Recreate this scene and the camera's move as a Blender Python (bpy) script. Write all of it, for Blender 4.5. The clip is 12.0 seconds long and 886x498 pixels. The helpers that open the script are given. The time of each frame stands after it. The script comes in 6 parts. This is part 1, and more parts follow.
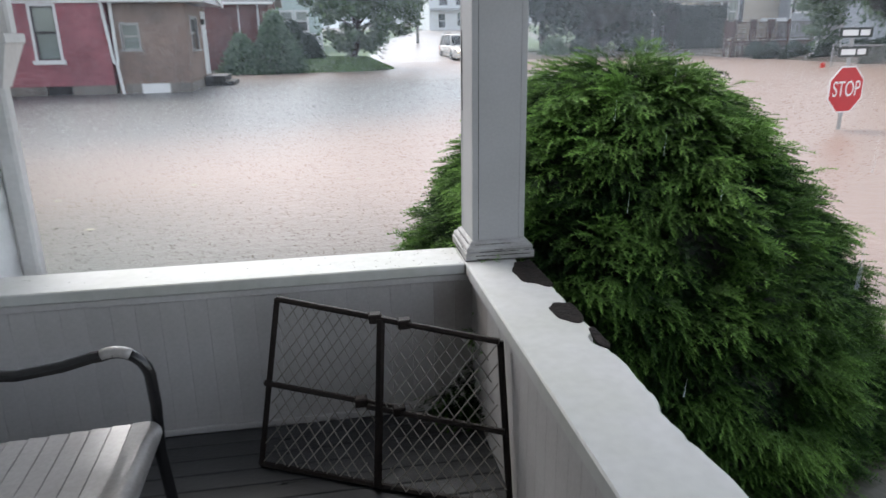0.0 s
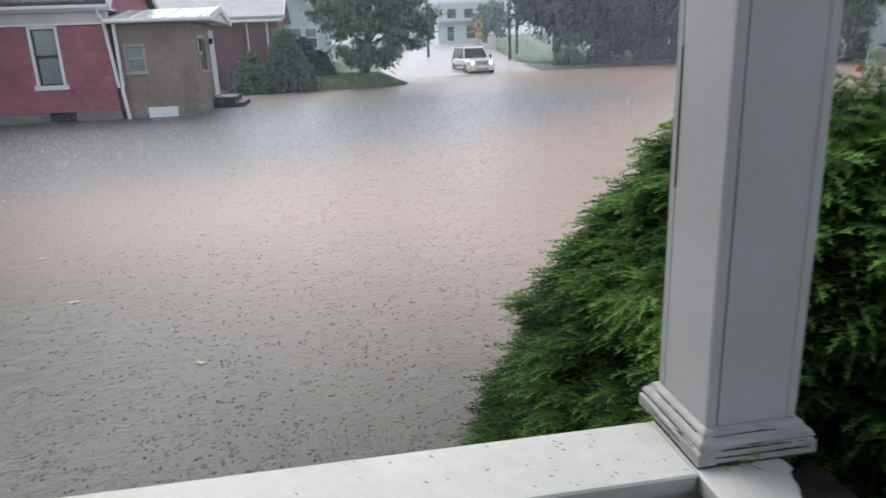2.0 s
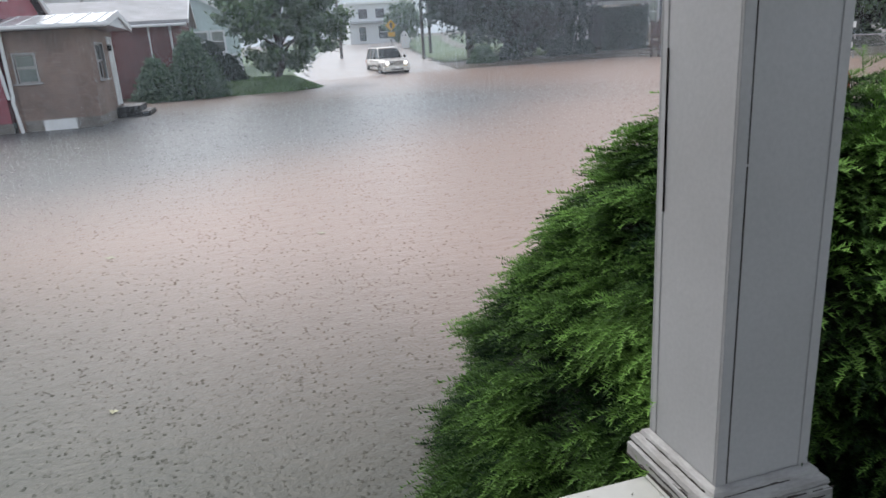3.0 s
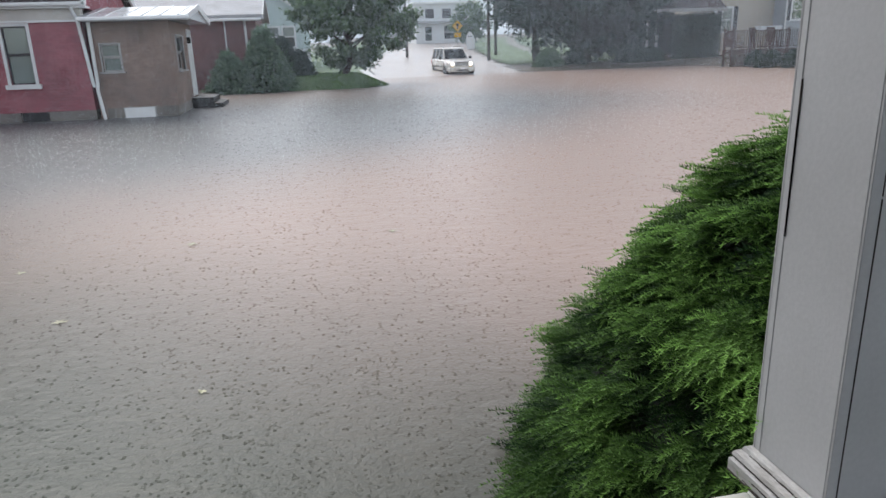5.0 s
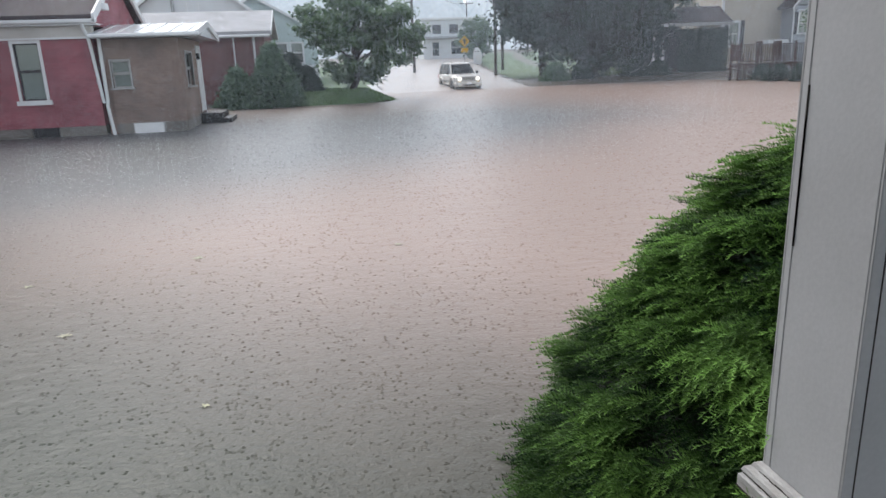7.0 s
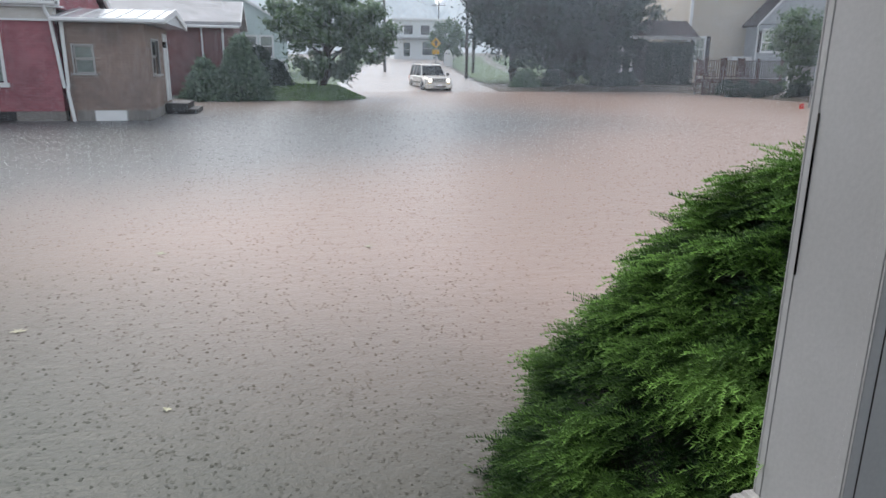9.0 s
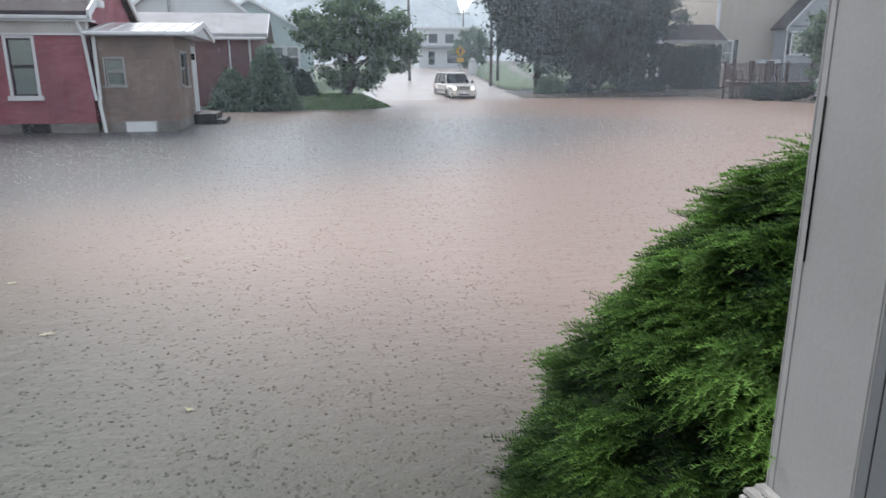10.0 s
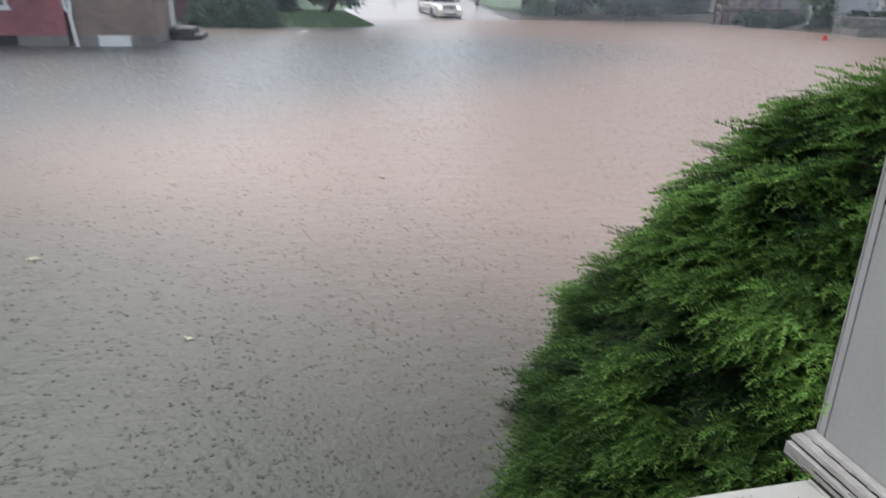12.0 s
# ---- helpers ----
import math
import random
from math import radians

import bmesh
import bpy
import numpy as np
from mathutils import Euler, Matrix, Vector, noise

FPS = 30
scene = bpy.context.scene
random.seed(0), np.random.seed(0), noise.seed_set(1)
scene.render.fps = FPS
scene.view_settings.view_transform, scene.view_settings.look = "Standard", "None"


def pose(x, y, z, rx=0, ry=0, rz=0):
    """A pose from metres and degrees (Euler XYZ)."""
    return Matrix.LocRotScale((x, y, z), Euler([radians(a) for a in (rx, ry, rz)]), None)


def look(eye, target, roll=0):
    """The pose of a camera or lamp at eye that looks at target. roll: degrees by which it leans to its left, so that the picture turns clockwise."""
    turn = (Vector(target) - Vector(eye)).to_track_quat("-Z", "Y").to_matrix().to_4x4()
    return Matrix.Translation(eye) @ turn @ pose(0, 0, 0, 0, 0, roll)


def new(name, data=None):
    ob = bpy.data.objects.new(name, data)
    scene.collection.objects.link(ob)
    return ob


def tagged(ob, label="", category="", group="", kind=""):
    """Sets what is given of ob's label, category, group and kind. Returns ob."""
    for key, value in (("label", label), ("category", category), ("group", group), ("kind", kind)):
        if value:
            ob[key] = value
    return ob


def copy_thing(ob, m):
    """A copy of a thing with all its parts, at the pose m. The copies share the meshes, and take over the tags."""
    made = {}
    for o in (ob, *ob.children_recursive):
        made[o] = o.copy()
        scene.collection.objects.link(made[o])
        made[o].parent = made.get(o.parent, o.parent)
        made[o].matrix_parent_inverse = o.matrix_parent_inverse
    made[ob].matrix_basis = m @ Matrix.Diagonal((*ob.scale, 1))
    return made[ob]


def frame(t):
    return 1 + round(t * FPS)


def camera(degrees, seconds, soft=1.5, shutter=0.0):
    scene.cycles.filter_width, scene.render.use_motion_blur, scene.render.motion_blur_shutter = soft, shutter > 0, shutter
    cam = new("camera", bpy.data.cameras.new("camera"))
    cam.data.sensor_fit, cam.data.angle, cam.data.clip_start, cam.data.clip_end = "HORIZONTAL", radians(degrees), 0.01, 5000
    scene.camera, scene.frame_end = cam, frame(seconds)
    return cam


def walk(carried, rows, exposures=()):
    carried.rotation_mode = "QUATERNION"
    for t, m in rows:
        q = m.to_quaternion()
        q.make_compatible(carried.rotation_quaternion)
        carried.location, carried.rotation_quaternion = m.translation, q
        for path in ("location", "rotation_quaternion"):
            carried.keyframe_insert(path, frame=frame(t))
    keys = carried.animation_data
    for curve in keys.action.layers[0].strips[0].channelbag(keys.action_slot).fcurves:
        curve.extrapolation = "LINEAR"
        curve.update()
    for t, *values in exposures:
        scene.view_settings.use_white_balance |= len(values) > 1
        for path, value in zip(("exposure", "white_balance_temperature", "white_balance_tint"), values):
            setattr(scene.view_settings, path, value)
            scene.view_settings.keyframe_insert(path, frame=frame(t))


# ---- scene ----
cam = camera(65.9, 12.0, shutter=0.5)
PATH = [
    (0, (0.036, 0.019, 1.5), (0.356, 1.901, 0.901), -0.9),
    (0.3, (-0.04, 0.241, 1.481), (0.34, 2.107, 0.869), 1.5),
    (0.5, (-0.024, 0.413, 1.465), (0.255, 2.319, 0.927), 0.2),
    (0.8, (-0.005, 0.614, 1.483), (0.137, 2.545, 0.982), -0.2),
    (1, (-0.003, 0.755, 1.48), (0.162, 2.674, 0.941), 0.6),
    (1.5, (-0.089, 1.123, 1.507), (0.24, 3.029, 0.996), -0.4),
    (2, (-0.16, 1.383, 1.529), (0.132, 3.28, 0.964), -2.4),
    (2.5, (-0.133, 1.603, 1.524), (0.107, 3.488, 0.899), -4.9),
    (3, (-0.171, 1.665, 1.549), (0.337, 3.512, 0.972), -3.7),
    (3.5, (-0.242, 1.694, 1.544), (0.235, 3.553, 0.979), -2.8),
    (3.7, (-0.263, 1.703, 1.548), (0.175, 3.569, 0.976), -2.6),
    (5.3, (-0.335, 1.623, 1.597), (0.019, 3.509, 1.032), -2.0),
    (5.5, (-0.307, 1.665, 1.575), (0.051, 3.551, 1.016), -2.4),
    (6, (-0.314, 1.655, 1.584), (0.04, 3.549, 1.048), -2.4),
    (6.5, (-0.313, 1.658, 1.578), (0.038, 3.551, 1.033), -2.1),
    (7, (-0.315, 1.648, 1.579), (0.026, 3.546, 1.052), -2.1),
    (7.5, (-0.292, 1.663, 1.571), (0.087, 3.558, 1.056), -2.2),
    (7.7, (-0.317, 1.647, 1.576), (0.085, 3.535, 1.051), -1.7),
    (9.3, (-0.367, 1.729, 1.595), (0.078, 3.607, 1.07), 0.8),
    (9.5, (-0.34, 1.659, 1.572), (0.092, 3.544, 1.06), 0.2),
    (10, (-0.326, 1.699, 1.56), (0.046, 3.598, 1.057), -0.2),
    (10.5, (-0.321, 1.718, 1.553), (0.031, 3.628, 1.074), 0.0),
    (11, (-0.355, 1.702, 1.568), (-0.028, 3.609, 1.062), 0.5),
    (11.5, (-0.404, 1.734, 1.558), (-0.102, 3.625, 0.98), 0.7),
    (12, (-0.437, 1.833, 1.548), (-0.02, 3.656, 0.838), 1.2),
]
walk(cam, [(t, look(eye, target, roll)) for t, eye, target, roll in PATH], [(0, 1.25), (0.5, 1.38), (1.0, 1.25), (1.6, 1.0), (2.5, 0.83), (12, 0.83)])

# ---- light ----
WATER = -0.13
world = bpy.data.worlds.new("overcast")
scene.world = world
world.use_nodes = True
wt = world.node_tree
sky = wt.nodes.new("ShaderNodeTexSky")
sky.sky_type, sky.sun_disc = "NISHITA", False
sky.sun_elevation, sky.sun_rotation = radians(48), radians(-25)
sky.air_density, sky.dust_density, sky.ozone_density = 1.0, 1.6, 1.0
grey = wt.nodes.new("ShaderNodeHueSaturation")
grey.inputs["Saturation"].default_value = 0.40
back = wt.nodes["Background"]
back.inputs["Strength"].default_value = 0.18
wt.links.new(sky.outputs[0], grey.inputs["Color"])
wt.links.new(grey.outputs[0], back.inputs["Color"])
sun = new("sun", bpy.data.lights.new("sun", "SUN"))
sun.data.energy, sun.data.angle, sun.data.color = 0.7, radians(40), (1.0, 0.98, 0.95)
sun.matrix_world = look((0, 0, 30), (8, -17, 0))


# ---- materials ----
def mat(name, base, rough=0.6, var=0.18, scale=3.0, fine=60.0, bump=0.15, metal=0.0, spec=0.5, stain=None, stain_amount=0.5, island=0.0, each=0.0, stretch=(1, 1, 1)):
    """A surface with broad stains, fine grain and relief."""
    m = bpy.data.materials.new(name)
    m.use_nodes = True
    n, l = m.node_tree.nodes, m.node_tree.links
    b = n["Principled BSDF"]
    co = n.new("ShaderNodeTexCoord")
    mp = n.new("ShaderNodeMapping")
    mp.inputs["Scale"].default_value = stretch
    l.new(co.outputs["Object"], mp.inputs["Vector"])
    big, small = n.new("ShaderNodeTexNoise"), n.new("ShaderNodeTexNoise")
    big.inputs["Scale"].default_value, big.inputs["Detail"].default_value = scale, 5
    small.inputs["Scale"].default_value, small.inputs["Detail"].default_value = fine, 4
    for q in (big, small):
        l.new(mp.outputs[0], q.inputs["Vector"])
    ramp = n.new("ShaderNodeValToRGB")
    ramp.color_ramp.elements[0].position, ramp.color_ramp.elements[1].position = 0.32, 0.7
    dark = stain if stain else tuple(c * (1 - var * 1.6) for c in base)
    lite = tuple(min(1, c * (1 + var * 0.5)) for c in base)
    if stain:
        dark = tuple(a * stain_amount + c * (1 - stain_amount) for a, c in zip(stain, base))
    ramp.color_ramp.elements[0].color, ramp.color_ramp.elements[1].color = (*dark, 1), (*lite, 1)
    l.new(big.outputs[0], ramp.inputs[0])
    mul = n.new("ShaderNodeMixRGB")
    mul.blend_type, mul.inputs[0].default_value = "MULTIPLY", 1.0
    r2 = n.new("ShaderNodeMapRange")
    r2.inputs[1].default_value, r2.inputs[2].default_value = 0.3, 0.7
    r2.inputs[3].default_value, r2.inputs[4].default_value = 1 - var, 1 + var * 0.4
    l.new(small.outputs[0], r2.inputs[0])
    l.new(ramp.outputs[0], mul.inputs[1])
    l.new(r2.outputs[0], mul.inputs[2])
    out = mul.outputs[0]
    if island or each:
        src = n.new("ShaderNodeNewGeometry").outputs["Random Per Island"] if island else n.new("ShaderNodeObjectInfo").outputs["Random"]
        amount = island or each
        r3 = n.new("ShaderNodeMapRange")
        r3.inputs[3].default_value, r3.inputs[4].default_value = 1 - amount, 1 + amount
        l.new(src, r3.inputs[0])
        m2 = n.new("ShaderNodeMixRGB")
        m2.blend_type, m2.inputs[0].default_value = "MULTIPLY", 1.0
        l.new(out, m2.inputs[1])
        l.new(r3.outputs[0], m2.inputs[2])
        out = m2.outputs[0]
    l.new(out, b.inputs["Base Color"])
    rr = n.new("ShaderNodeMapRange")
    rr.inputs[3].default_value, rr.inputs[4].default_value = max(0.03, rough * 0.75), min(1, rough * 1.25)
    l.new(big.outputs[0], rr.inputs[0])
    l.new(rr.outputs[0], b.inputs["Roughness"])
    b.inputs["Metallic"].default_value, b.inputs["Specular IOR Level"].default_value = metal, spec
    if bump:
        bp = n.new("ShaderNodeBump")
        bp.inputs["Strength"].default_value, bp.inputs["Distance"].default_value = bump, 0.01
        l.new(small.outputs[0], bp.inputs["Height"])
        l.new(bp.outputs[0], b.inputs["Normal"])
    return m


def brick_mat(name, base, mortar, w=0.215, h=0.075, var=0.12):
    m = mat(name, base, 0.75, 0.2, 0.9, 25, spec=0.3)
    n, l = m.node_tree.nodes, m.node_tree.links
    b = n["Principled BSDF"]
    geo = n.new("ShaderNodeNewGeometry")
    sep, comb = n.new("ShaderNodeSeparateXYZ"), n.new("ShaderNodeCombineXYZ")
    add = n.new("ShaderNodeMath")
    l.new(geo.outputs["Position"], sep.inputs[0])
    l.new(sep.outputs[0], add.inputs[0])
    l.new(sep.outputs[1], add.inputs[1])
    l.new(add.outputs[0], comb.inputs[0])
    l.new(sep.outputs[2], comb.inputs[1])
    br = n.new("ShaderNodeTexBrick")
    br.inputs["Scale"].default_value = 1.0
    br.inputs["Brick Width"].default_value, br.inputs["Row Height"].default_value = w, h
    br.inputs["Mortar Size"].default_value = 0.006
    br.inputs["Color1"].default_value = (1 + var, 1 + var, 1 + var, 1)
    br.inputs["Color2"].default_value = (1 - var, 1 - var, 1 - var, 1)
    br.inputs["Mortar"].default_value = (*mortar, 1)
    l.new(comb.outputs[0], br.inputs["Vector"])
    mul = n.new("ShaderNodeMixRGB")
    mul.blend_type, mul.inputs[0].default_value = "MULTIPLY", 1.0
    old = b.inputs["Base Color"].links[0].from_socket
    l.new(old, mul.inputs[1])
    l.new(br.outputs["Color"], mul.inputs[2])
    l.new(mul.outputs[0], b.inputs["Base Color"])
    bp = n.new("ShaderNodeBump")
    bp.inputs["Strength"].default_value, bp.inputs["Distance"].default_value, bp.invert = 0.5, 0.01, True
    l.new(br.outputs["Fac"], bp.inputs["Height"])
    l.new(bp.outputs[0], b.inputs["Normal"])
    return m


def glass_mat(name, tint=(0.9, 0.95, 0.95), rough=0.02):
    m = bpy.data.materials.new(name)
    m.use_nodes = True
    n, l = m.node_tree.nodes, m.node_tree.links
    clear, shine, mix, fr = n.new("ShaderNodeBsdfTransparent"), n.new("ShaderNodeBsdfGlossy"), n.new("ShaderNodeMixShader"), n.new("ShaderNodeFresnel")
    clear.inputs[0].default_value = (*tint, 1)
    shine.inputs["Roughness"].default_value = rough
    fr.inputs[0].default_value = 1.6
    l.new(fr.outputs[0], mix.inputs[0])
    l.new(clear.outputs[0], mix.inputs[1])
    l.new(shine.outputs[0], mix.inputs[2])
    l.new(mix.outputs[0], n["Material Output"].inputs[0])
    return m


def foliage_mat(name, dark, lite, rough=0.5, spec=0.5, lit=0.45):
    """Leaves: dark to pale green by a stored tone, lit through a little."""
    m = bpy.data.materials.new(name)
    m.use_nodes = True
    n, l = m.node_tree.nodes, m.node_tree.links
    b = n["Principled BSDF"]
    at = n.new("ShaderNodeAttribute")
    at.attribute_name = "leaf_tone"
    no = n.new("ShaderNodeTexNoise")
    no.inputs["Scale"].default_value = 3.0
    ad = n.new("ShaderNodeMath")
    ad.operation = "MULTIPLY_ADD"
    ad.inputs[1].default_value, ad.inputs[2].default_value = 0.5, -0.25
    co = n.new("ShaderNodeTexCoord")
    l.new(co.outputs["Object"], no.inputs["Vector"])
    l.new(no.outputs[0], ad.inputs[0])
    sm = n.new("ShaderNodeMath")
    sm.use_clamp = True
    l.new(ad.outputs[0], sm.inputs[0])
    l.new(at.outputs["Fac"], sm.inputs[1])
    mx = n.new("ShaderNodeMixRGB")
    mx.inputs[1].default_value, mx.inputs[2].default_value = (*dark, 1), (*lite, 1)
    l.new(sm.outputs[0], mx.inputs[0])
    l.new(mx.outputs[0], b.inputs["Base Color"])
    b.inputs["Roughness"].default_value, b.inputs["Specular IOR Level"].default_value = rough, spec
    tr, mix = n.new("ShaderNodeBsdfTranslucent"), n.new("ShaderNodeMixShader")
    l.new(mx.outputs[0], tr.inputs[0])
    mix.inputs[0].default_value = lit
    l.new(b.outputs[0], mix.inputs[1])
    l.new(tr.outputs[0], mix.inputs[2])
    l.new(mix.outputs[0], n["Material Output"].inputs[0])
    return m


def water_mat():
    """Flood water: silt-brown along the street, greyer over the yards where sky reflection is painted, pocked by rain.
    """
    m = bpy.data.materials.new("flood_water")
    m.use_nodes = True
    n, l = m.node_tree.nodes, m.node_tree.links
    b = n["Principled BSDF"]
    co = n.new("ShaderNodeTexCoord")
    sep = n.new("ShaderNodeSeparateXYZ")
    l.new(co.outputs["Object"], sep.inputs[0])

    def calc(op, a, b2, c=None):
        q = n.new("ShaderNodeMath")
        q.operation = op
        for k, v in enumerate((a, b2, c)):
            if v is None:
                continue
            if isinstance(v, (int, float)):
                q.inputs[k].default_value = v
            else:
                l.new(v, q.inputs[k])
        return q.outputs[0]

    def smooth(v, lo, hi, a=0.0, z=1.0):
        q = n.new("ShaderNodeMapRange")
        q.interpolation_type = "SMOOTHSTEP"
        for k, w in enumerate((lo, hi, a, z)):
            q.inputs[k + 1].default_value = w
        l.new(v, q.inputs[0])
        return q.outputs[0]

    def cloud(scale, detail, stretch=(1, 1, 1), turn=0.0):
        mp = n.new("ShaderNodeMapping")
        mp.inputs["Rotation"].default_value = (0, 0, radians(turn))
        mp.inputs["Scale"].default_value = stretch
        l.new(co.outputs["Object"], mp.inputs["Vector"])
        q = n.new("ShaderNodeTexNoise")
        q.inputs["Scale"].default_value, q.inputs["Detail"].default_value = scale, detail
        l.new(mp.outputs[0], q.inputs["Vector"])
        return q.outputs[0]

    def blend(f, a, c):
        q = n.new("ShaderNodeMixRGB")
        l.new(f, q.inputs[0])
        for k, v in ((1, a), (2, c)):
            if isinstance(v, tuple):
                q.inputs[k].default_value = (*v, 1)
            else:
                l.new(v, q.inputs[k])
        return q.outputs[0]

    x, y = sep.outputs[0], sep.outputs[1]
    drift = cloud(0.8, 5, (0.30, 0.10, 1), -38)
    wisp = calc("MULTIPLY_ADD", drift, 5.0, -2.5)
    # dark green water over the lawn beside the porch, then the silty current, then grey along the houses
    lawn = smooth(calc("ADD", calc("MULTIPLY_ADD", x, 0.85, y), wisp), 2.4, 8.6)
    # the sky's reflection along the houses, put into the base colour as grey
    sky_grey = smooth(calc("ADD", calc("MULTIPLY_ADD", x, -0.75, y), wisp), 9.0, 16.5)
    side = smooth(x, 5.0, 15.0, 0.92, 0.0)
    out = smooth(y, 22.0, 36.0, 1.0, 0.25)
    silty = blend(lawn, (0.042, 0.050, 0.038), (0.285, 0.207, 0.168))
    tone = blend(calc("MULTIPLY", calc("MULTIPLY", sky_grey, side), out), silty, (0.122, 0.134, 0.136))
    l.new(tone, b.inputs["Base Color"])
    b.inputs["Roughness"].default_value, b.inputs["IOR"].default_value = 0.34, 1.33

    def drops(scale, freq, reach):
        """Rings round the places where drops have struck, some cells alone."""
        v = n.new("ShaderNodeTexVoronoi")
        v.inputs["Scale"].default_value = scale
        l.new(co.outputs["Object"], v.inputs["Vector"])
        wave = calc("SINE", calc("MULTIPLY", v.outputs["Distance"], freq), 0)
        near = smooth(v.outputs["Distance"], 0.02, reach, 1.0, 0.0)
        pick = n.new("ShaderNodeSeparateColor")
        l.new(v.outputs["Color"], pick.inputs[0])
        return calc("MULTIPLY", calc("MULTIPLY", wave, near), smooth(pick.outputs[0], 0.25, 0.8))
    h = calc("MULTIPLY", cloud(9.0, 3, (0.7, 1.2, 1), 20), 0.75)
    h = calc("MULTIPLY_ADD", cloud(42.0, 3), 0.42, h)
    h = calc("MULTIPLY_ADD", cloud(2.2, 2, (0.5, 1.3, 1), 25), 0.9, h)
    h = calc("MULTIPLY_ADD", drops(8.0, 26.0, 0.42), 0.09, h)
    h = calc("MULTIPLY_ADD", drops(17.0, 20.0, 0.45), 0.07, h)
    bp = n.new("ShaderNodeBump")
    bp.inputs["Strength"].default_value, bp.inputs["Distance"].default_value = 0.5, 0.02
    l.new(h, bp.inputs["Height"])
    l.new(bp.outputs[0], b.inputs["Normal"])
    return m


WHITE = mat("white_wet_paint", (0.52, 0.52, 0.51), 0.5, 0.07, 4.0, 30, 0.05, stain=(0.36, 0.38, 0.29), stain_amount=0.38)
WALL_IN = mat("off_white_board_paint", (0.50, 0.495, 0.49), 0.5, 0.08, 3.0, 70, 0.1, stain=(0.26, 0.22, 0.19), stain_amount=0.35, each=0.03)
COLUMN = mat("grey_white_paint", (0.42, 0.42, 0.425), 0.5, 0.05, 3.0, 90, 0.05, stain=(0.30, 0.30, 0.29), stain_amount=0.4)
WALL_STAINED = mat("water_stained_board_paint", (0.50, 0.495, 0.488), 0.5, 0.08, 3.0, 70, 0.1, stain=(0.19, 0.145, 0.115), stain_amount=0.6, each=0.03)
CRACK = mat("bare_dark_wood", (0.05, 0.04, 0.035), 0.8, 0.3, 12, 90, 0.4)
ROT = mat("rotten_wet_wood", (0.022, 0.017, 0.015), 0.8, 0.4, 18, 90, 0.8, spec=0.15)
DECK = mat("dark_grey_floor_paint", (0.045, 0.047, 0.05), 0.3, 0.25, 4, 60, 0.2, each=0.2, stretch=(1, 4, 1))
SIDING = mat("white_siding", (0.75, 0.76, 0.77), 0.4, 0.05, 2, 40, 0.05, each=0.03)
SPOUT = mat("white_aluminium", (0.66, 0.66, 0.66), 0.35, 0.08, 5, 50, 0.05, stain=(0.4, 0.4, 0.38), stain_amount=0.4)
BLACK = mat("black_enamel", (0.012, 0.012, 0.013), 0.22, 0.2, 9, 80, 0.1)
RUST = mat("dark_brown_iron", (0.013, 0.010, 0.009), 0.55, 0.35, 14, 90, 0.3, spec=0.2, stain=(0.03, 0.02, 0.016), stain_amount=0.5)
WIRE = mat("galvanised_wire", (0.32, 0.30, 0.27), 0.4, 0.2, 9, 80, 0.0, metal=0.6)
STRAP = mat("pale_grey_vinyl", (0.36, 0.345, 0.335), 0.14, 0.1, 6, 90, 0.06)
WATERM = water_mat()
GROUND = mat("silty_ground", (0.13, 0.11, 0.09), 0.5, 0.3, 0.4, 12, 0.4)
GRASS = mat("lawn_soil", (0.13, 0.20, 0.10), 0.8, 0.3, 0.8, 20, 0.5)
BLADE = mat("grass_blades", (0.15, 0.26, 0.09), 0.5, 0.2, 2, 20, 0, island=0.3)
ROAD = mat("silt_washed_asphalt", (0.42, 0.37, 0.34), 0.35, 0.2, 0.5, 30, 0.2)
CONC = mat("wet_concrete", (0.42, 0.41, 0.39), 0.35, 0.15, 1.2, 30, 0.2)
BRICK = brick_mat("red_painted_brick", (0.40, 0.142, 0.166), (0.60, 0.62, 0.64), var=0.13)
BROWN = brick_mat("brown_brick_cladding", (0.30, 0.222, 0.187), (0.70, 0.70, 0.70), 0.21, 0.075, 0.11)
DULLRED = brick_mat("dull_red_brick", (0.24, 0.12, 0.115), (0.8, 0.8, 0.8))
FOUND = mat("pale_foundation", (0.25, 0.23, 0.21), 0.7, 0.25, 1.5, 20, 0.3)
SHINGLE = brick_mat("grey_brown_shingle", (0.085, 0.068, 0.075), (0.6, 0.6, 0.6), 0.3, 0.14, 0.14)
TINROOF = mat("wet_metal_roof", (0.55, 0.57, 0.58), 0.2, 0.08, 0.8, 15, 0.1)
PALEROOF = brick_mat("pale_grey_shingle", (0.46, 0.46, 0.47), (0.75, 0.75, 0.75), 0.3, 0.15, 0.08)
MUTED = mat("muted_grey_trim", (0.40, 0.39, 0.38), 0.5, 0.1, 2, 30, 0.05)
TRIM = mat("white_trim", (0.74, 0.75, 0.75), 0.45, 0.06, 2, 30, 0.05)
CREAM = mat("cream_frieze", (0.55, 0.53, 0.49), 0.5, 0.1, 2, 30, 0.05)
WHITEHOUSE = mat("white_clapboard", (0.70, 0.72, 0.73), 0.5, 0.05, 1, 20, 0.05, each=0.03)
TEAL = mat("pale_teal_clapboard", (0.48, 0.58, 0.57), 0.5, 0.06, 1, 20, 0.05, each=0.03)
TAN = mat("tan_siding", (0.50, 0.44, 0.36), 0.5, 0.05, 0.8, 20, 0.05, each=0.03)
GREYBLUE = mat("grey_siding", (0.36, 0.38, 0.41), 0.5, 0.06, 0.8, 20, 0.05, each=0.03)
SHUTTER = mat("dark_shutter", (0.05, 0.045, 0.055), 0.5, 0.15, 4, 40, 0.1)
